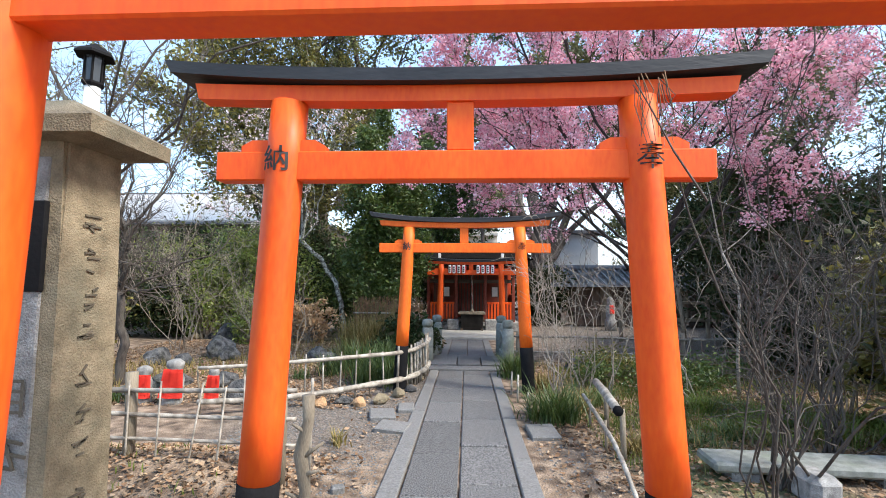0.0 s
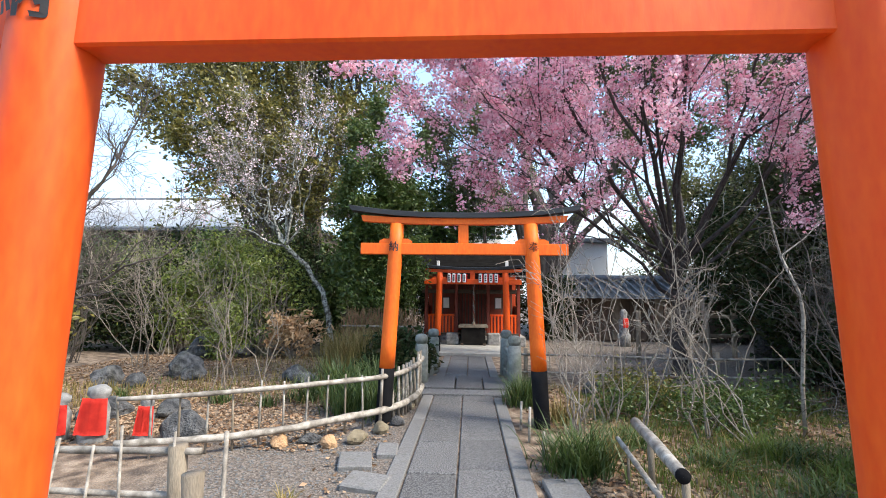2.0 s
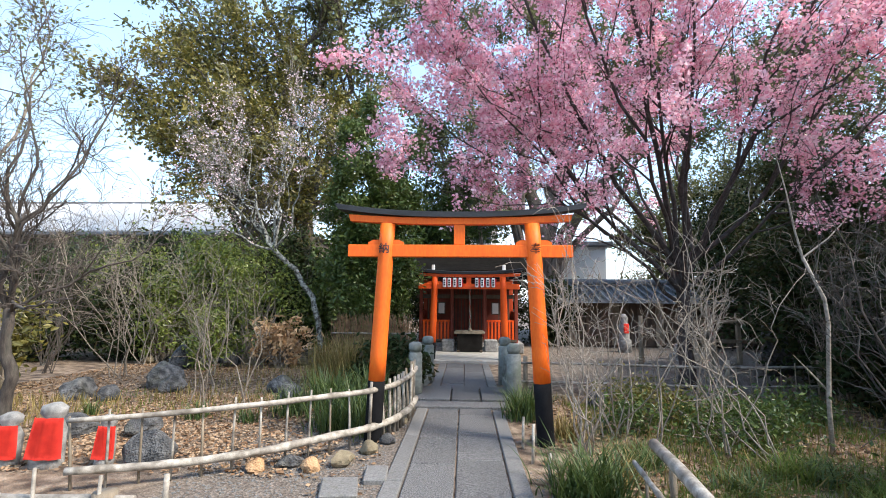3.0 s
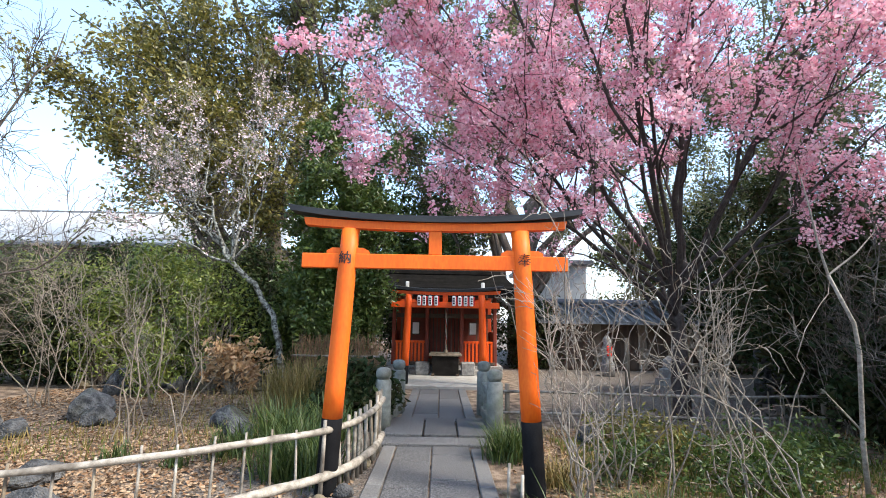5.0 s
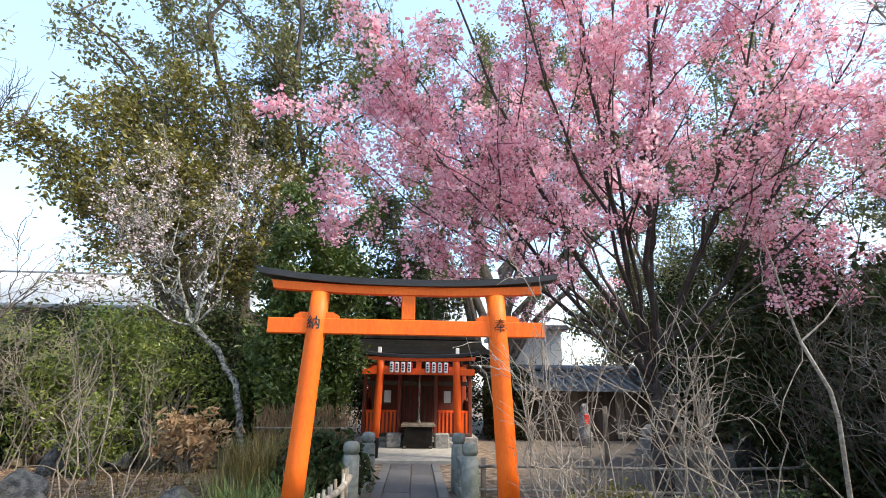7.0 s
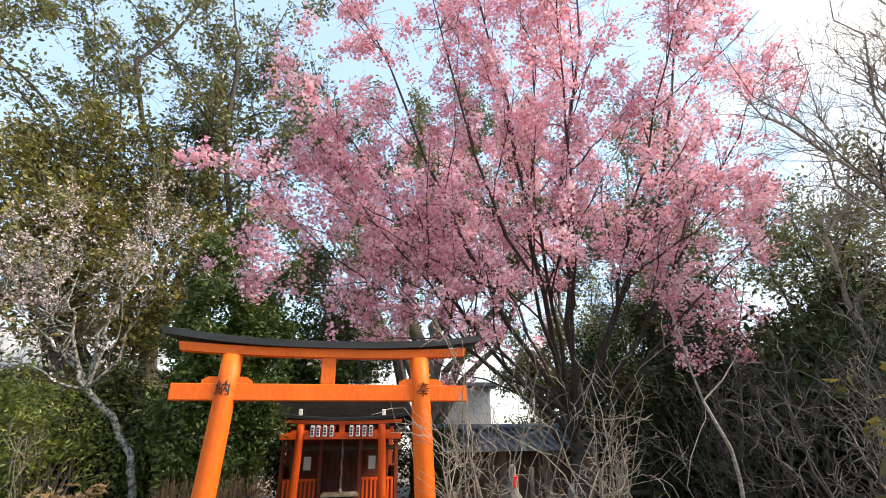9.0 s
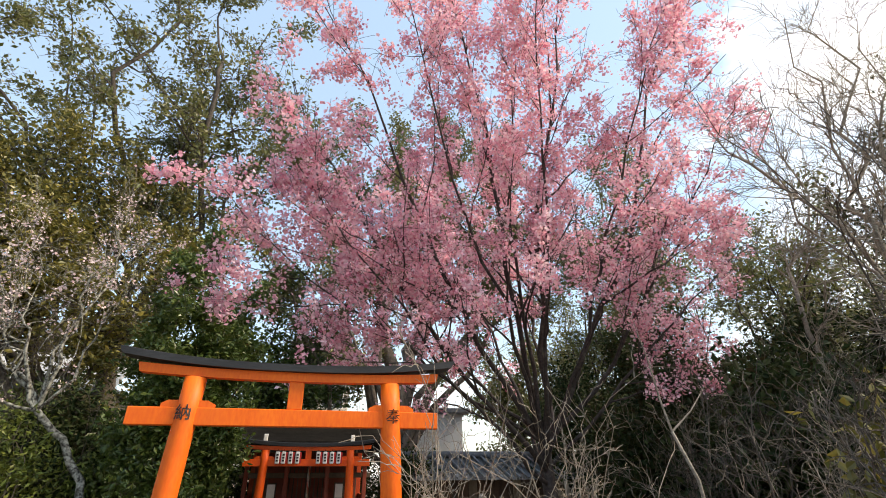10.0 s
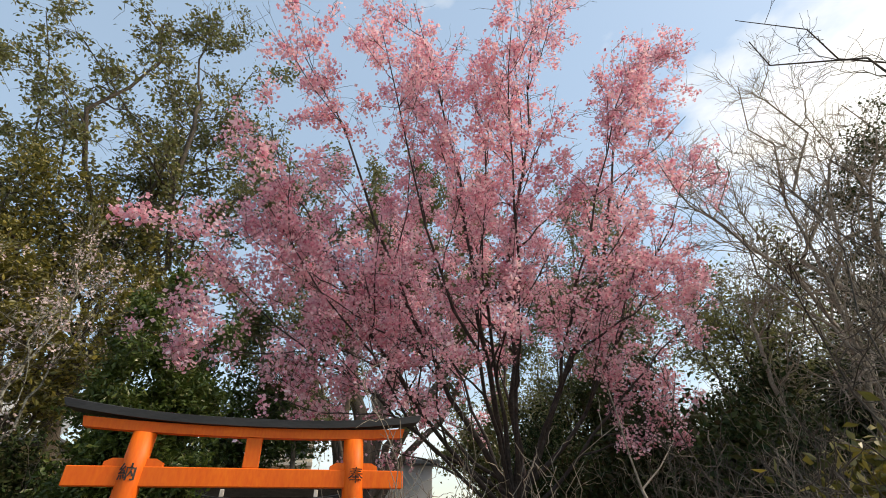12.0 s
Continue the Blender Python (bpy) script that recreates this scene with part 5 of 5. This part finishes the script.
tree("evergreen_tree", "thin-leaved evergreen at the garden's far side", 29, (12.6, 9.2, 0),
     [(11.4, 7.6, 8.6, 0.08), (12.4, 6.9, 7.4, 0.07), (13.6, 8.2, 10.4, 0.08), (11.6, 9.6, 6.8, 0.07), (13.8, 6.6, 8.8, 0.07), (12.2, 8.4, 5.0, 0.06), (11.9, 6.8, 5.4, 0.06)],
     0.17, BARK, DARK_LEAF, 0.3, (11, 1.6, 2), 3.2, (13, 0.16), (0.11, 0.45), 0.2, wobble=0.12, floor=0.007, spread=1.0)
for j, (x, y, h, w, lab) in enumerate(((7.9, 12.7, 5.2, 1.9, "dense dark evergreen tree behind the cherry"), (9.3, 10.2, 4.4, 1.8, "dense dark evergreen tree by the thicket"), (10.6, 7.8, 4.4, 1.6, "dense dark evergreen tree at the garden's side"))):
    tree("evergreen_tree", lab, 40 + j, (x, y, 0),
         [(x + w * math.cos(k * 2.4 + j) * (0.4 + 0.6 * (k % 3 > 0)), y + w * math.sin(k * 2.4 + j) * (0.4 + 0.6 * (k % 3 > 0)), h * (0.25 + 0.075 * k), 0.05) for k in range(10)],
         0.13, BARK, DARK_LEAF, 0.3, (11, 1.0, 2), 7, (10, 0.13), (0.12, 0.45), 0.15, wobble=0.1, floor=0.006, spread=1.0)
tree("bare_tree", "bare tree with thin dark drooping twigs by the lamp", 32, (-4.6, 4.9, 0),
     [(-1.6, 3.3, 3.0, 0.02), (-2.4, 3.9, 3.9, 0.025), (-4.2, 4.2, 5.4, 0.035), (-1.2, 3.9, 3.6, 0.02), (-5.6, 5.2, 5.0, 0.035), (-3.2, 5.4, 4.8, 0.03)],
     0.07, BARK, None, 0.4, (8, 0.8, 2), start=0.3, wobble=0.1)
tree("broadleaf_tree", "thin open evergreen tree at the garden's corner", 33, (-9.6, 10.2, 0),
     [(-9.2, 9.4, 7.4, 0.06), (-8.2, 9.8, 6.2, 0.05), (-10.6, 9.6, 8.2, 0.06), (-8.8, 8.6, 5.2, 0.05), (-11, 10, 6.4, 0.05), (-8.4, 10.4, 8.0, 0.05), (-9.6, 8.4, 6.6, 0.05)],
     0.11, TWIG_BARK, CAMPHOR, 0.35, (12, 1.2, 2), 1.3, (8, 0.13), (0.1, 0.5), 0.2, wobble=0.1)
tree("broadleaf_tree", "rounded evergreen tree behind the wooden house", 34, (10.2, 24.6, 0),
     [(8.4, 24, 6.6, 0.1), (10.0, 23.6, 8.2, 0.1), (11.8, 24, 7.2, 0.1), (9.0, 23.4, 4.4, 0.08), (11.2, 23.2, 4.6, 0.08), (13.0, 24.4, 5.8, 0.08), (7.6, 24.4, 4.4, 0.07)],
     0.2, BARK, CAMPHOR, 0.28, (10, 1.6, 2), 4, (12, 0.22), (0.19, 0.5), 0.2, wobble=0.1, floor=0.008)
tree("bare_tree", "tall grey bare tree behind the yard", 31, (11.5, 17.5, 0),
     [(9.4, 16.5, 9.2, 0.09), (10.6, 16, 12.6, 0.1), (12.6, 16.4, 13.8, 0.1), (13.8, 17, 10.4, 0.09), (11.2, 18, 15.4, 0.1), (9.6, 17.6, 11.0, 0.08), (14.6, 18, 12, 0.08)],
     0.26, TWIG_BARK, CAMPHOR, 0.35, (14, 2.0, 2), 1.9, (13, 0.22), (0.14, 0.5), 0.2, wobble=0.1, floor=0.008)

for j, (x, y, h, w) in enumerate(((14.2, 13.6, 9.6, 3.0), (11.6, 21.0, 11.5, 3.2), (16.8, 10.4, 9.0, 3.0), (18.5, 15.5, 10.5, 3.4))):
    tree("broadleaf_tree", "thin grey-green tree at the back of the garden", 70 + j, (x, y, 0),
         [(x + w * math.cos(k * 2.4 + j) * (0.4 + 0.6 * (k % 3 > 0)), y + w * math.sin(k * 2.4 + j) * (0.4 + 0.6 * (k % 3 > 0)), h * (0.4 + 0.065 * k), 0.07) for k in range(10)],
         0.17, BARK, CAMPHOR, 0.3, (13, 1.7, 2), 1.15, (14, 0.2), (0.15, 0.5), 0.15, wobble=0.12, floor=0.008, spread=1.0)

# ---- shrubs ----
for k, (x, y, rx, ry, rz, m_, n_) in enumerate((
        (-14.5, 17.5, 1.6, 1.2, 1.9, DARK_LEAF, 9000), (-11.8, 16.6, 1.6, 1.2, 1.8, GREEN, 10000), (-9.3, 16.2, 1.5, 1.1, 1.9, DARK_LEAF, 10000), (-7.2, 15.4, 1.3, 1.0, 1.8, GREEN, 12000), (-5.3, 15.8, 1.2, 1.0, 1.9, DARK_LEAF, 12000),
        (-3.6, 15.6, 1.1, 0.9, 1.6, GREEN, 10000), (-10.6, 13.4, 1.3, 1.0, 1.4, DARK_LEAF, 9000), (-8.6, 13.9, 1.0, 0.8, 1.2, DARK_LEAF, 8000),
        (6.9, 10.9, 1.5, 1.3, 2.0, DARK_LEAF, 16000), (8.4, 12.4, 1.7, 1.4, 1.9, DARK_LEAF, 16000), (7.6, 9.0, 1.3, 1.2, 1.8, DARK_LEAF, 14000), (6.2, 9.1, 0.8, 0.8, 0.75, DARK_LEAF, 9000), (9.6, 10.6, 1.6, 1.4, 2.1, DARK_LEAF, 14000), (10.4, 13.8, 2.0, 1.6, 2.0, DARK_LEAF, 14000), (9.2, 6.6, 1.3, 1.2, 1.5, DARK_LEAF, 9000),
        (-2.9, 18.4, 1.1, 0.9, 1.5, GREEN, 8000), (-1.2, 20.2, 1.3, 1.0, 1.7, DARK_LEAF, 8000), (1.2, 20.6, 1.3, 1.0, 1.6, DARK_LEAF, 8000), (3.2, 19.2, 1.0, 0.8, 1.2, DARK_LEAF, 7000), (8.2, 4.6, 1.4, 1.2, 1.6, GREEN, 8000), (4.9, 5.6, 0.9, 0.8, 1.2, OLIVE, 4000), (5.4, 4.4, 1.0, 0.9, 1.35, OLIVE, 5000), (-8.2, 9.4, 1.0, 1.0, 0.9, OLIVE, 6000), (-7.6, 6.6, 0.8, 0.8, 0.6, OLIVE, 5000), (-1.3, 10.3, 0.6, 0.75, 0.42, DARK_LEAF, 11000), (6.9, 8.6, 1.3, 1.2, 1.75, DARK_LEAF, 9000), (12.5, 16.0, 2.2, 1.8, 2.2, DARK_LEAF, 14000), (14.5, 12.5, 2.4, 2.0, 2.3, DARK_LEAF, 12000))):
    bush("evergreen_shrub", "dense dark evergreen shrub at the garden's edge" if m_ is DARK_LEAF else "loose green shrub at the garden's edge", 60 + k, (x, y, -0.02), (rx, ry, rz), n_, m_, (0.14, 0.5), 300, clump=0.13)
bush("evergreen_tree", "dense rounded evergreen behind the yard", 94, (9.8, 18.9, 0), (2.4, 1.8, 2.8), 16000, DARK_LEAF, (0.15, 0.5), 260, 9, BARK, 0.4, "tree", 0.13)
bush("bright_shrub", "small shrub with fresh bright green leaves", 90, (-5.6, 12.2, 0), (0.5, 0.4, 0.75), 1500, BRIGHT, (0.11, 0.4), 60, 5, TWIG_BARK, 0.3, clump=0.16)
bush("bright_shrub", "tall shrub with fresh yellow-green leaves", 91, (-4.9, 13.2, 0), (1.4, 0.6, 1.45), 4200, BRIGHT, (0.1, 0.4), 110, 8, TWIG_BARK, 0.4, clump=0.12)
bush("bright_shrub", "tall hedge shrub with yellow-green leaves", 95, (-6.6, 14.1, 0), (1.5, 0.7, 1.8), 6200, BRIGHT, (0.11, 0.42), 170, 8, TWIG_BARK, 0.4, clump=0.11)
bush("bright_shrub", "tall hedge shrub with yellow-green leaves", 96, (-9.0, 14.4, 0), (1.4, 0.7, 1.7), 5200, BRIGHT, (0.11, 0.42), 150, 8, TWIG_BARK, 0.4, clump=0.11)
bush("bright_shrub", "hedge shrub with yellow-green leaves behind bare twigs", 97, (-7.4, 13.5, 0), (1.2, 0.6, 1.2), 3600, BRIGHT, (0.11, 0.42), 140, 8, TWIG_BARK, 0.4, clump=0.11)
bush("withered_shrub", "shrub hung with withered brown leaves", 92, (-4.15, 12.7, 0), (0.75, 0.4, 0.6), 1100, BROWN_LEAF, (0.15, 0.4), 70, 7, TWIG_BARK, 0.3, clump=0.12)
bush("low_shrub", "low leafy plants in the grass", 93, (3.0, 7.7, -0.02), (1.0, 0.9, 0.18), 2600, GREEN, (0.06, 0.5), 110, 8, TWIG_BARK, 0.1, clump=0.2)

bare("bare_shrub", "leafless grey-brown shrub of many thin stems beside the gate", 1, (1.25, 7.05, 0), 11, 2.6, 0.22, (5, 0.7, 2), 0.010, SHOOT_BARK, (-0.12, -0.05))
bare("bare_shrub", "leafless grey-brown shrub with long arching stems", 2, (1.75, 7.6, 0), 8, 2.5, 0.3, (5, 0.7, 2), 0.010, SHOOT_BARK, (0.0, -0.1))
bare("bare_shrub", "leafless shrub of thin leaning shoots", 26, (3.0, 6.9, 0), 5, 2.6, 0.12, (4, 0.55, 2), 0.0105, SHOOT_BARK, (-0.5, 0.0))
bare("bare_shrub", "leafless shrub of thin leaning shoots", 27, (2.0, 7.0, 0), 3, 2.4, 0.2, (5, 0.55, 2), 0.010, TWIG_BARK, (0.35, 0.0))
bare("bare_shrub", "tangled leafless twigs under the cherry", 3, (3.4, 8.8, 0), 6, 2.2, 0.3, (6, 0.6, 2), 0.013)
bare("bare_shrub", "tangled leafless twigs under the cherry", 4, (2.6, 7.1, 0), 5, 2.0, 0.3, (7, 0.5, 2), 0.012, drift=(0.1, -0.1))
bare("bare_shrub", "dense brown leafless thicket", 5, (5.4, 8.2, 0), 16, 2.6, 0.35, (9, 0.7, 2), 0.014, BARK)
bare("bare_shrub", "dense brown leafless thicket", 6, (6.5, 7.4, 0), 16, 3.0, 0.35, (9, 0.8, 2), 0.015, BARK)
bare("bare_shrub", "dense brown leafless thicket", 7, (4.6, 6.5, 0), 11, 2.3, 0.35, (8, 0.6, 2), 0.012, TWIG_BARK)
bare("bare_shrub", "brown leafless bush beside the gate", 8, (2.42, 4.15, 0), 13, 1.9, 0.3, (8, 0.45, 2), 0.012, BARK)
bare("bare_shrub", "brown leafless bush beside the gate", 9, (3.3, 5.0, 0), 14, 2.4, 0.3, (8, 0.55, 2), 0.013, BARK)
bare("bare_shrub", "tall brown leafless thicket by the gate", 24, (3.7, 4.5, 0), 12, 4.3, 0.11, (10, 0.7, 2), 0.018, BARK, (0.13, 0.02))
bare("bare_shrub", "tall brown leafless thicket by the gate", 25, (4.7, 5.0, 0), 12, 4.2, 0.12, (10, 0.7, 2), 0.018, TWIG_BARK, (0.13, 0.02))
sapling = empty("sapling", pose(3.75, 7.2, 0), "thin pale leafless sapling with a forked top", "sapling")
stick("stem", [(0, 0, -0.05), (0.0, 0, 0.5), (0.06, 0, 1.3), (0.04, 0, 1.56), (-0.15, 0, 2.0)], [0.024, 0.022, 0.02, 0.018, 0.015], SHOOT_BARK, sapling, 8)
stick("branch", [(-0.15, 0, 2.0), (-0.2, 0.02, 2.3), (-0.27, 0, 2.7), (-0.33, 0.05, 3.2)], [0.012, 0.01, 0.007, 0.003], SHOOT_BARK, sapling, 6)
stick("branch", [(-0.15, 0, 2.0), (0.1, -0.03, 2.2), (0.41, 0, 2.5)], [0.011, 0.008, 0.003], SHOOT_BARK, sapling, 6)
stick("branch", [(0.02, 0, 0.6), (-0.14, 0.03, 0.8), (-0.32, 0, 0.98)], [0.01, 0.008, 0.003], SHOOT_BARK, sapling, 6)

bare("bare_shrub", "thin upright leafless saplings among fallen leaves", 12, (-3.8, 8.9, 0), 5, 2.6, 0.1, (6, 0.5, 1), 0.011)
bare("bare_shrub", "thin upright leafless saplings among fallen leaves", 13, (-3.1, 8.7, 0), 3, 2.2, 0.1, (6, 0.5, 1), 0.009)
bare("bare_shrub", "leafless twiggy shrub before the hedge", 14, (-6.6, 11.0, 0), 6, 3.4, 0.3, (9, 0.9, 2), 0.0120, TWIG_BARK)
bare("bare_shrub", "leafless twiggy shrub before the hedge", 15, (-8.6, 11.6, 0), 7, 3.8, 0.3, (9, 1.0, 2), 0.0135, BARK)
bare("bare_shrub", "leafless twiggy shrub by the lattice fence", 16, (-6.4, 5.6, 0), 9, 3.2, 0.3, (9, 0.8, 2), 0.0112, BARK)
bare("bare_shrub", "tangle of grey leafless twigs before the hedge", 18, (-7.6, 13.0, 0), 7, 3.2, 0.35, (9, 0.9, 2), 0.0105, SHOOT_BARK)
bare("bare_shrub", "tangle of grey leafless twigs before the hedge", 19, (-5.0, 11.4, 0), 6, 2.6, 0.3, (8, 0.7, 2), 0.0090, TWIG_BARK)
bare("bare_shrub", "tangle of grey leafless twigs before the hedge", 20, (-9.6, 12.6, 0), 11, 4.4, 0.3, (9, 1.1, 2), 0.0120, BARK)
bare("bare_shrub", "leafless twiggy shrub among dry weeds", 21, (-6.9, 8.8, 0), 5, 2.6, 0.4, (9, 0.8, 2), 0.0097, SHOOT_BARK)
bare("bare_shrub", "brown leafless thicket under the dark trees", 22, (7.4, 8.0, 0), 14, 3.4, 0.35, (9, 0.9, 2), 0.015)
bare("bare_shrub", "brown leafless thicket under the dark trees", 23, (6.0, 9.9, 0), 12, 2.8, 0.35, (9, 0.8, 2), 0.014)
bare("bare_shrub", "leafless twiggy shrub behind the fence", 17, (-5.2, 14.4, 0), 9, 4.6, 0.25, (9, 1.1, 2), 0.0135, BARK)

bare("bare_shrub", "few tall dark shoots rising beside the gate", 28, (1.75, 3.3, 0), 5, 3.0, 0.07, (7, 0.45, 1), 0.009, BARK, (-0.14, -0.14))

# dry vine caught on the gate's pillar
rng = np.random.default_rng(77)
vine = empty("dry_vine", pose(0.77, 2.42, 2.3), "dry brown vine strands hanging over the gate's pillar top", "vine")
for k in range(16):
    x, z = rng.uniform(-0.06, 0.09), rng.uniform(0.08, 0.17)
    stick("strand", [(x, -0.01, z), (x + rng.normal(0.01, 0.02), -0.02, z - 0.08), (x + rng.normal(0.03, 0.03), -0.012, z - rng.uniform(0.14, 0.32))], [0.0022, 0.002, 0.0012], REED if k % 3 else BARK, vine, 4)
stick("stem", [(-0.05, -0.015, 0.12), (0.02, -0.02, -0.02), (0.1, -0.03, -0.2), (0.24, -0.02, -0.42)], [0.003, 0.004, 0.005, 0.006], BARK, vine, 5)

# ---- grasses ----
for k, (x, y, n_, h, r, m_, lab) in enumerate((
        (0.99, 5.95, 420, 0.5, 0.48, BLADE, "dark green strappy grass tuft by the path"), (0.82, 8.5, 340, 0.5, 0.4, BLADE, "dark green strappy grass tuft by the bridge"), (0.98, 8.9, 120, 0.4, 0.28, BLADE, "dark green strappy grass tuft by the bridge"),
        (-1.55, 8.3, 320, 0.62, 0.5, BLADE, "tall arching green grass behind the bamboo fence"), (-1.95, 8.9, 300, 0.7, 0.5, BLADE, "tall arching green grass behind the bamboo fence"), (-1.4, 9.2, 260, 0.65, 0.45, BLADE, "tall arching green grass behind the bamboo fence"),
        (-1.2, 7.75, 260, 0.6, 0.42, BLADE, "tall arching green grass behind the bamboo fence"), (-1.55, 7.75, 220, 0.5, 0.4, BLADE, "tall arching green grass behind the bamboo fence"), (-2.3, 8.4, 160, 0.5, 0.4, BLADE, "tall arching green grass behind the bamboo fence"), (-2.0, 10.2, 500, 1.15, 0.55, DRY, "tall yellowish dry grass clump"), (-2.5, 10.8, 420, 1.0, 0.5, DRY, "tall yellowish dry grass clump"), (-1.7, 11.3, 420, 1.2, 0.45, DRY, "tall brown dry grass clump"),
        (-3.4, 8.1, 70, 0.28, 0.2, BLADE, "small green grass tuft among fallen leaves"), (-2.7, 8.0, 60, 0.26, 0.2, BLADE, "small green grass tuft among fallen leaves"), (-4.9, 8.2, 60, 0.24, 0.2, BLADE, "small green grass tuft among fallen leaves"), (-4.6, 6.4, 60, 0.25, 0.2, BLADE, "small green grass tuft beside the statues"),
        (1.7, 6.7, 160, 0.3, 0.35, BLADE, "loose green grass tuft"), (2.3, 6.2, 130, 0.22, 0.42, BLADE, "loose green grass tuft"), (2.75, 5.5, 130, 0.22, 0.42, BLADE, "loose green grass tuft"), (3.1, 6.5, 140, 0.24, 0.45, BLADE, "loose green grass tuft"), (2.2, 5.2, 110, 0.2, 0.38, BLADE, "loose green grass tuft"), (3.5, 5.7, 120, 0.24, 0.42, BLADE, "loose green grass tuft"), (1.2, 7.6, 120, 0.34, 0.3, DRY, "tuft of dry grass by the gate"), (1.55, 4.9, 110, 0.26, 0.25, DRY, "tuft of dry grass under the log rail"), (1.35, 6.3, 90, 0.3, 0.25, DRY, "tuft of dry grass"), (-6.5, 8.0, 200, 0.55, 0.5, DRY, "dry brown weeds in the bed"), (-7.0, 7.2, 200, 0.6, 0.5, BLADE, "rank green weeds in the bed"), (-1.25, 5.0, 40, 0.2, 0.15, DRY, "dry weeds at the fence foot"))):
    tuft("grass_tuft", lab, 200 + k, (x, y, -0.02), n_, h, r, m_, 0.014, "grass", group="grass tufts")


for k, (x, y) in enumerate(((3.1, 5.75), (3.35, 6.05), (3.75, 5.7), (3.6, 5.25), (3.05, 5.3), (4.2, 5.35), (2.85, 6.5), (3.9, 6.4), (4.4, 5.9), (4.05, 4.9))):
    tuft("grass_tuft", "bright yellow-green grass tuft among fallen leaves", 260 + k, (x, y, -0.02), 150, 0.24 + 0.02 * (k % 4), 0.3, LAWN, 0.013, "grass", group="grass tufts")
for k, (x, y) in enumerate(((2.0, 8.0), (2.7, 8.5), (3.6, 8.0), (2.4, 9.2), (4.4, 8.6))):
    bush("low_shrub", "low olive-leaved plants under the cherry", 130 + k, (x, y, -0.02), (0.55, 0.5, 0.2), 900, OLIVE if k % 2 else GREEN, (0.07, 0.45), 60, 5, TWIG_BARK, 0.1, clump=0.22)


def strewn(name, label, seed, boxes, material, size, slim, lift=0.012, category="litter", tall=False, cut=-0.18):
    """Leaves or blades scattered over stretches of ground: x0, x1, y0, y1, count."""
    rng_ = np.random.default_rng(seed)
    got = []
    for x0, x1, y0, y1, k in boxes:
        x, y = rng_.uniform(x0, x1, k), rng_.uniform(y0, y1, k)
        keep = np.array([noise.noise(Vector((a_ * 0.9, b_ * 0.9, seed))) > cut - 0.5 * rng_.random() for a_, b_ in zip(x, y)])
        got.append(np.stack([x, y, [ground_z(a_, b_) for a_, b_ in zip(x, y)]], 1)[keep])
    c = np.concatenate(got)
    c[:, 2] += lift
    head_ = None
    if tall:
        head_ = np.tile([0.0, 0.0, 1.6], (len(c), 1))
        c[:, 2] += size * 0.35
    v, f = leaves(rng_, c, size, 0, 0.0 if tall else 0.75, slim, head_)
    return tagged(part_np(name, v, f, material), label, category, kind="stuff")


strewn("fallen_leaves", "brown fallen leaves scattered over the earth", 1, ((-5.5, -1.15, 2.6, 4.7, 7000), (-8, -1.9, 6.6, 13, 17000), (-5, -1.3, 6.2, 9.6, 7000), (0.9, 7, 5, 10, 17000), (1.2, 4, 2.5, 5, 3000), (-1.4, -0.8, 3, 9, 250), (0.7, 1.3, 3, 9, 500)), LITTER, 0.052, 0.6, 0.02)
strewn("lawn_grass", "thin patchy green grass in the garden", 2, ((1.5, 5.2, 5.6, 9.4, 14000), (1.3, 4.0, 4.4, 6, 1500), (-3.4, -1.4, 3.0, 4.4, 500), (-7, -3, 8, 10, 900)), LAWN, 0.085, 0.11, 0.0, "grass", True, 0.12)
strewn("weeds", "dry yellow weeds and stalks", 3, ((1.4, 6, 5, 9.8, 1800), (-8, -5, 5.5, 9, 2500), (-5, -2, 8, 12.5, 900)), DRY, 0.2, 0.06, 0.0, "weeds", True)


def gravel(seed, stretches, size):
    rng_ = np.random.default_rng(seed)
    oct_v = np.array([(1, 0, 0), (-1, 0, 0), (0, 1, 0), (0, -1, 0), (0, 0, 1), (0, 0, -1)], float)
    oct_f = np.array([(0, 2, 4), (2, 1, 4), (1, 3, 4), (3, 0, 4), (2, 0, 5), (1, 2, 5), (3, 1, 5), (0, 3, 5)])
    vs, fs, base = [], [], 0
    for x0, x1, y0, y1, k in stretches:
        for _ in range(k):
            x, y = rng_.uniform(x0, x1), rng_.uniform(y0, y1)
            s = size * rng_.uniform(0.4, 1.5) * np.array([rng_.uniform(0.7, 1.3), rng_.uniform(0.7, 1.3), rng_.uniform(0.4, 0.8)])
            an = rng_.uniform(0, 6.28)
            v = oct_v * s * rng_.uniform(0.8, 1.2, (6, 1))
            v = v @ np.array([[math.cos(an), math.sin(an), 0], [-math.sin(an), math.cos(an), 0], [0, 0, 1]])
            vs.append(v + (x, y, ground_z(x, y) + s[2] * 0.3))
            fs.append(oct_f + base)
            base += 6
    return tagged(part_np("gravel", np.concatenate(vs), np.concatenate(fs), KERB), "loose grey gravel on the trodden earth", "gravel", kind="stuff")


gravel(4, ((-2.4, -0.7, 4.2, 7.0, 2600), (-1.3, -0.7, 7, 9, 400), (0.6, 1.3, 3, 6.5, 500), (-1.3, -0.7, 2.6, 4.2, 400)), 0.011)
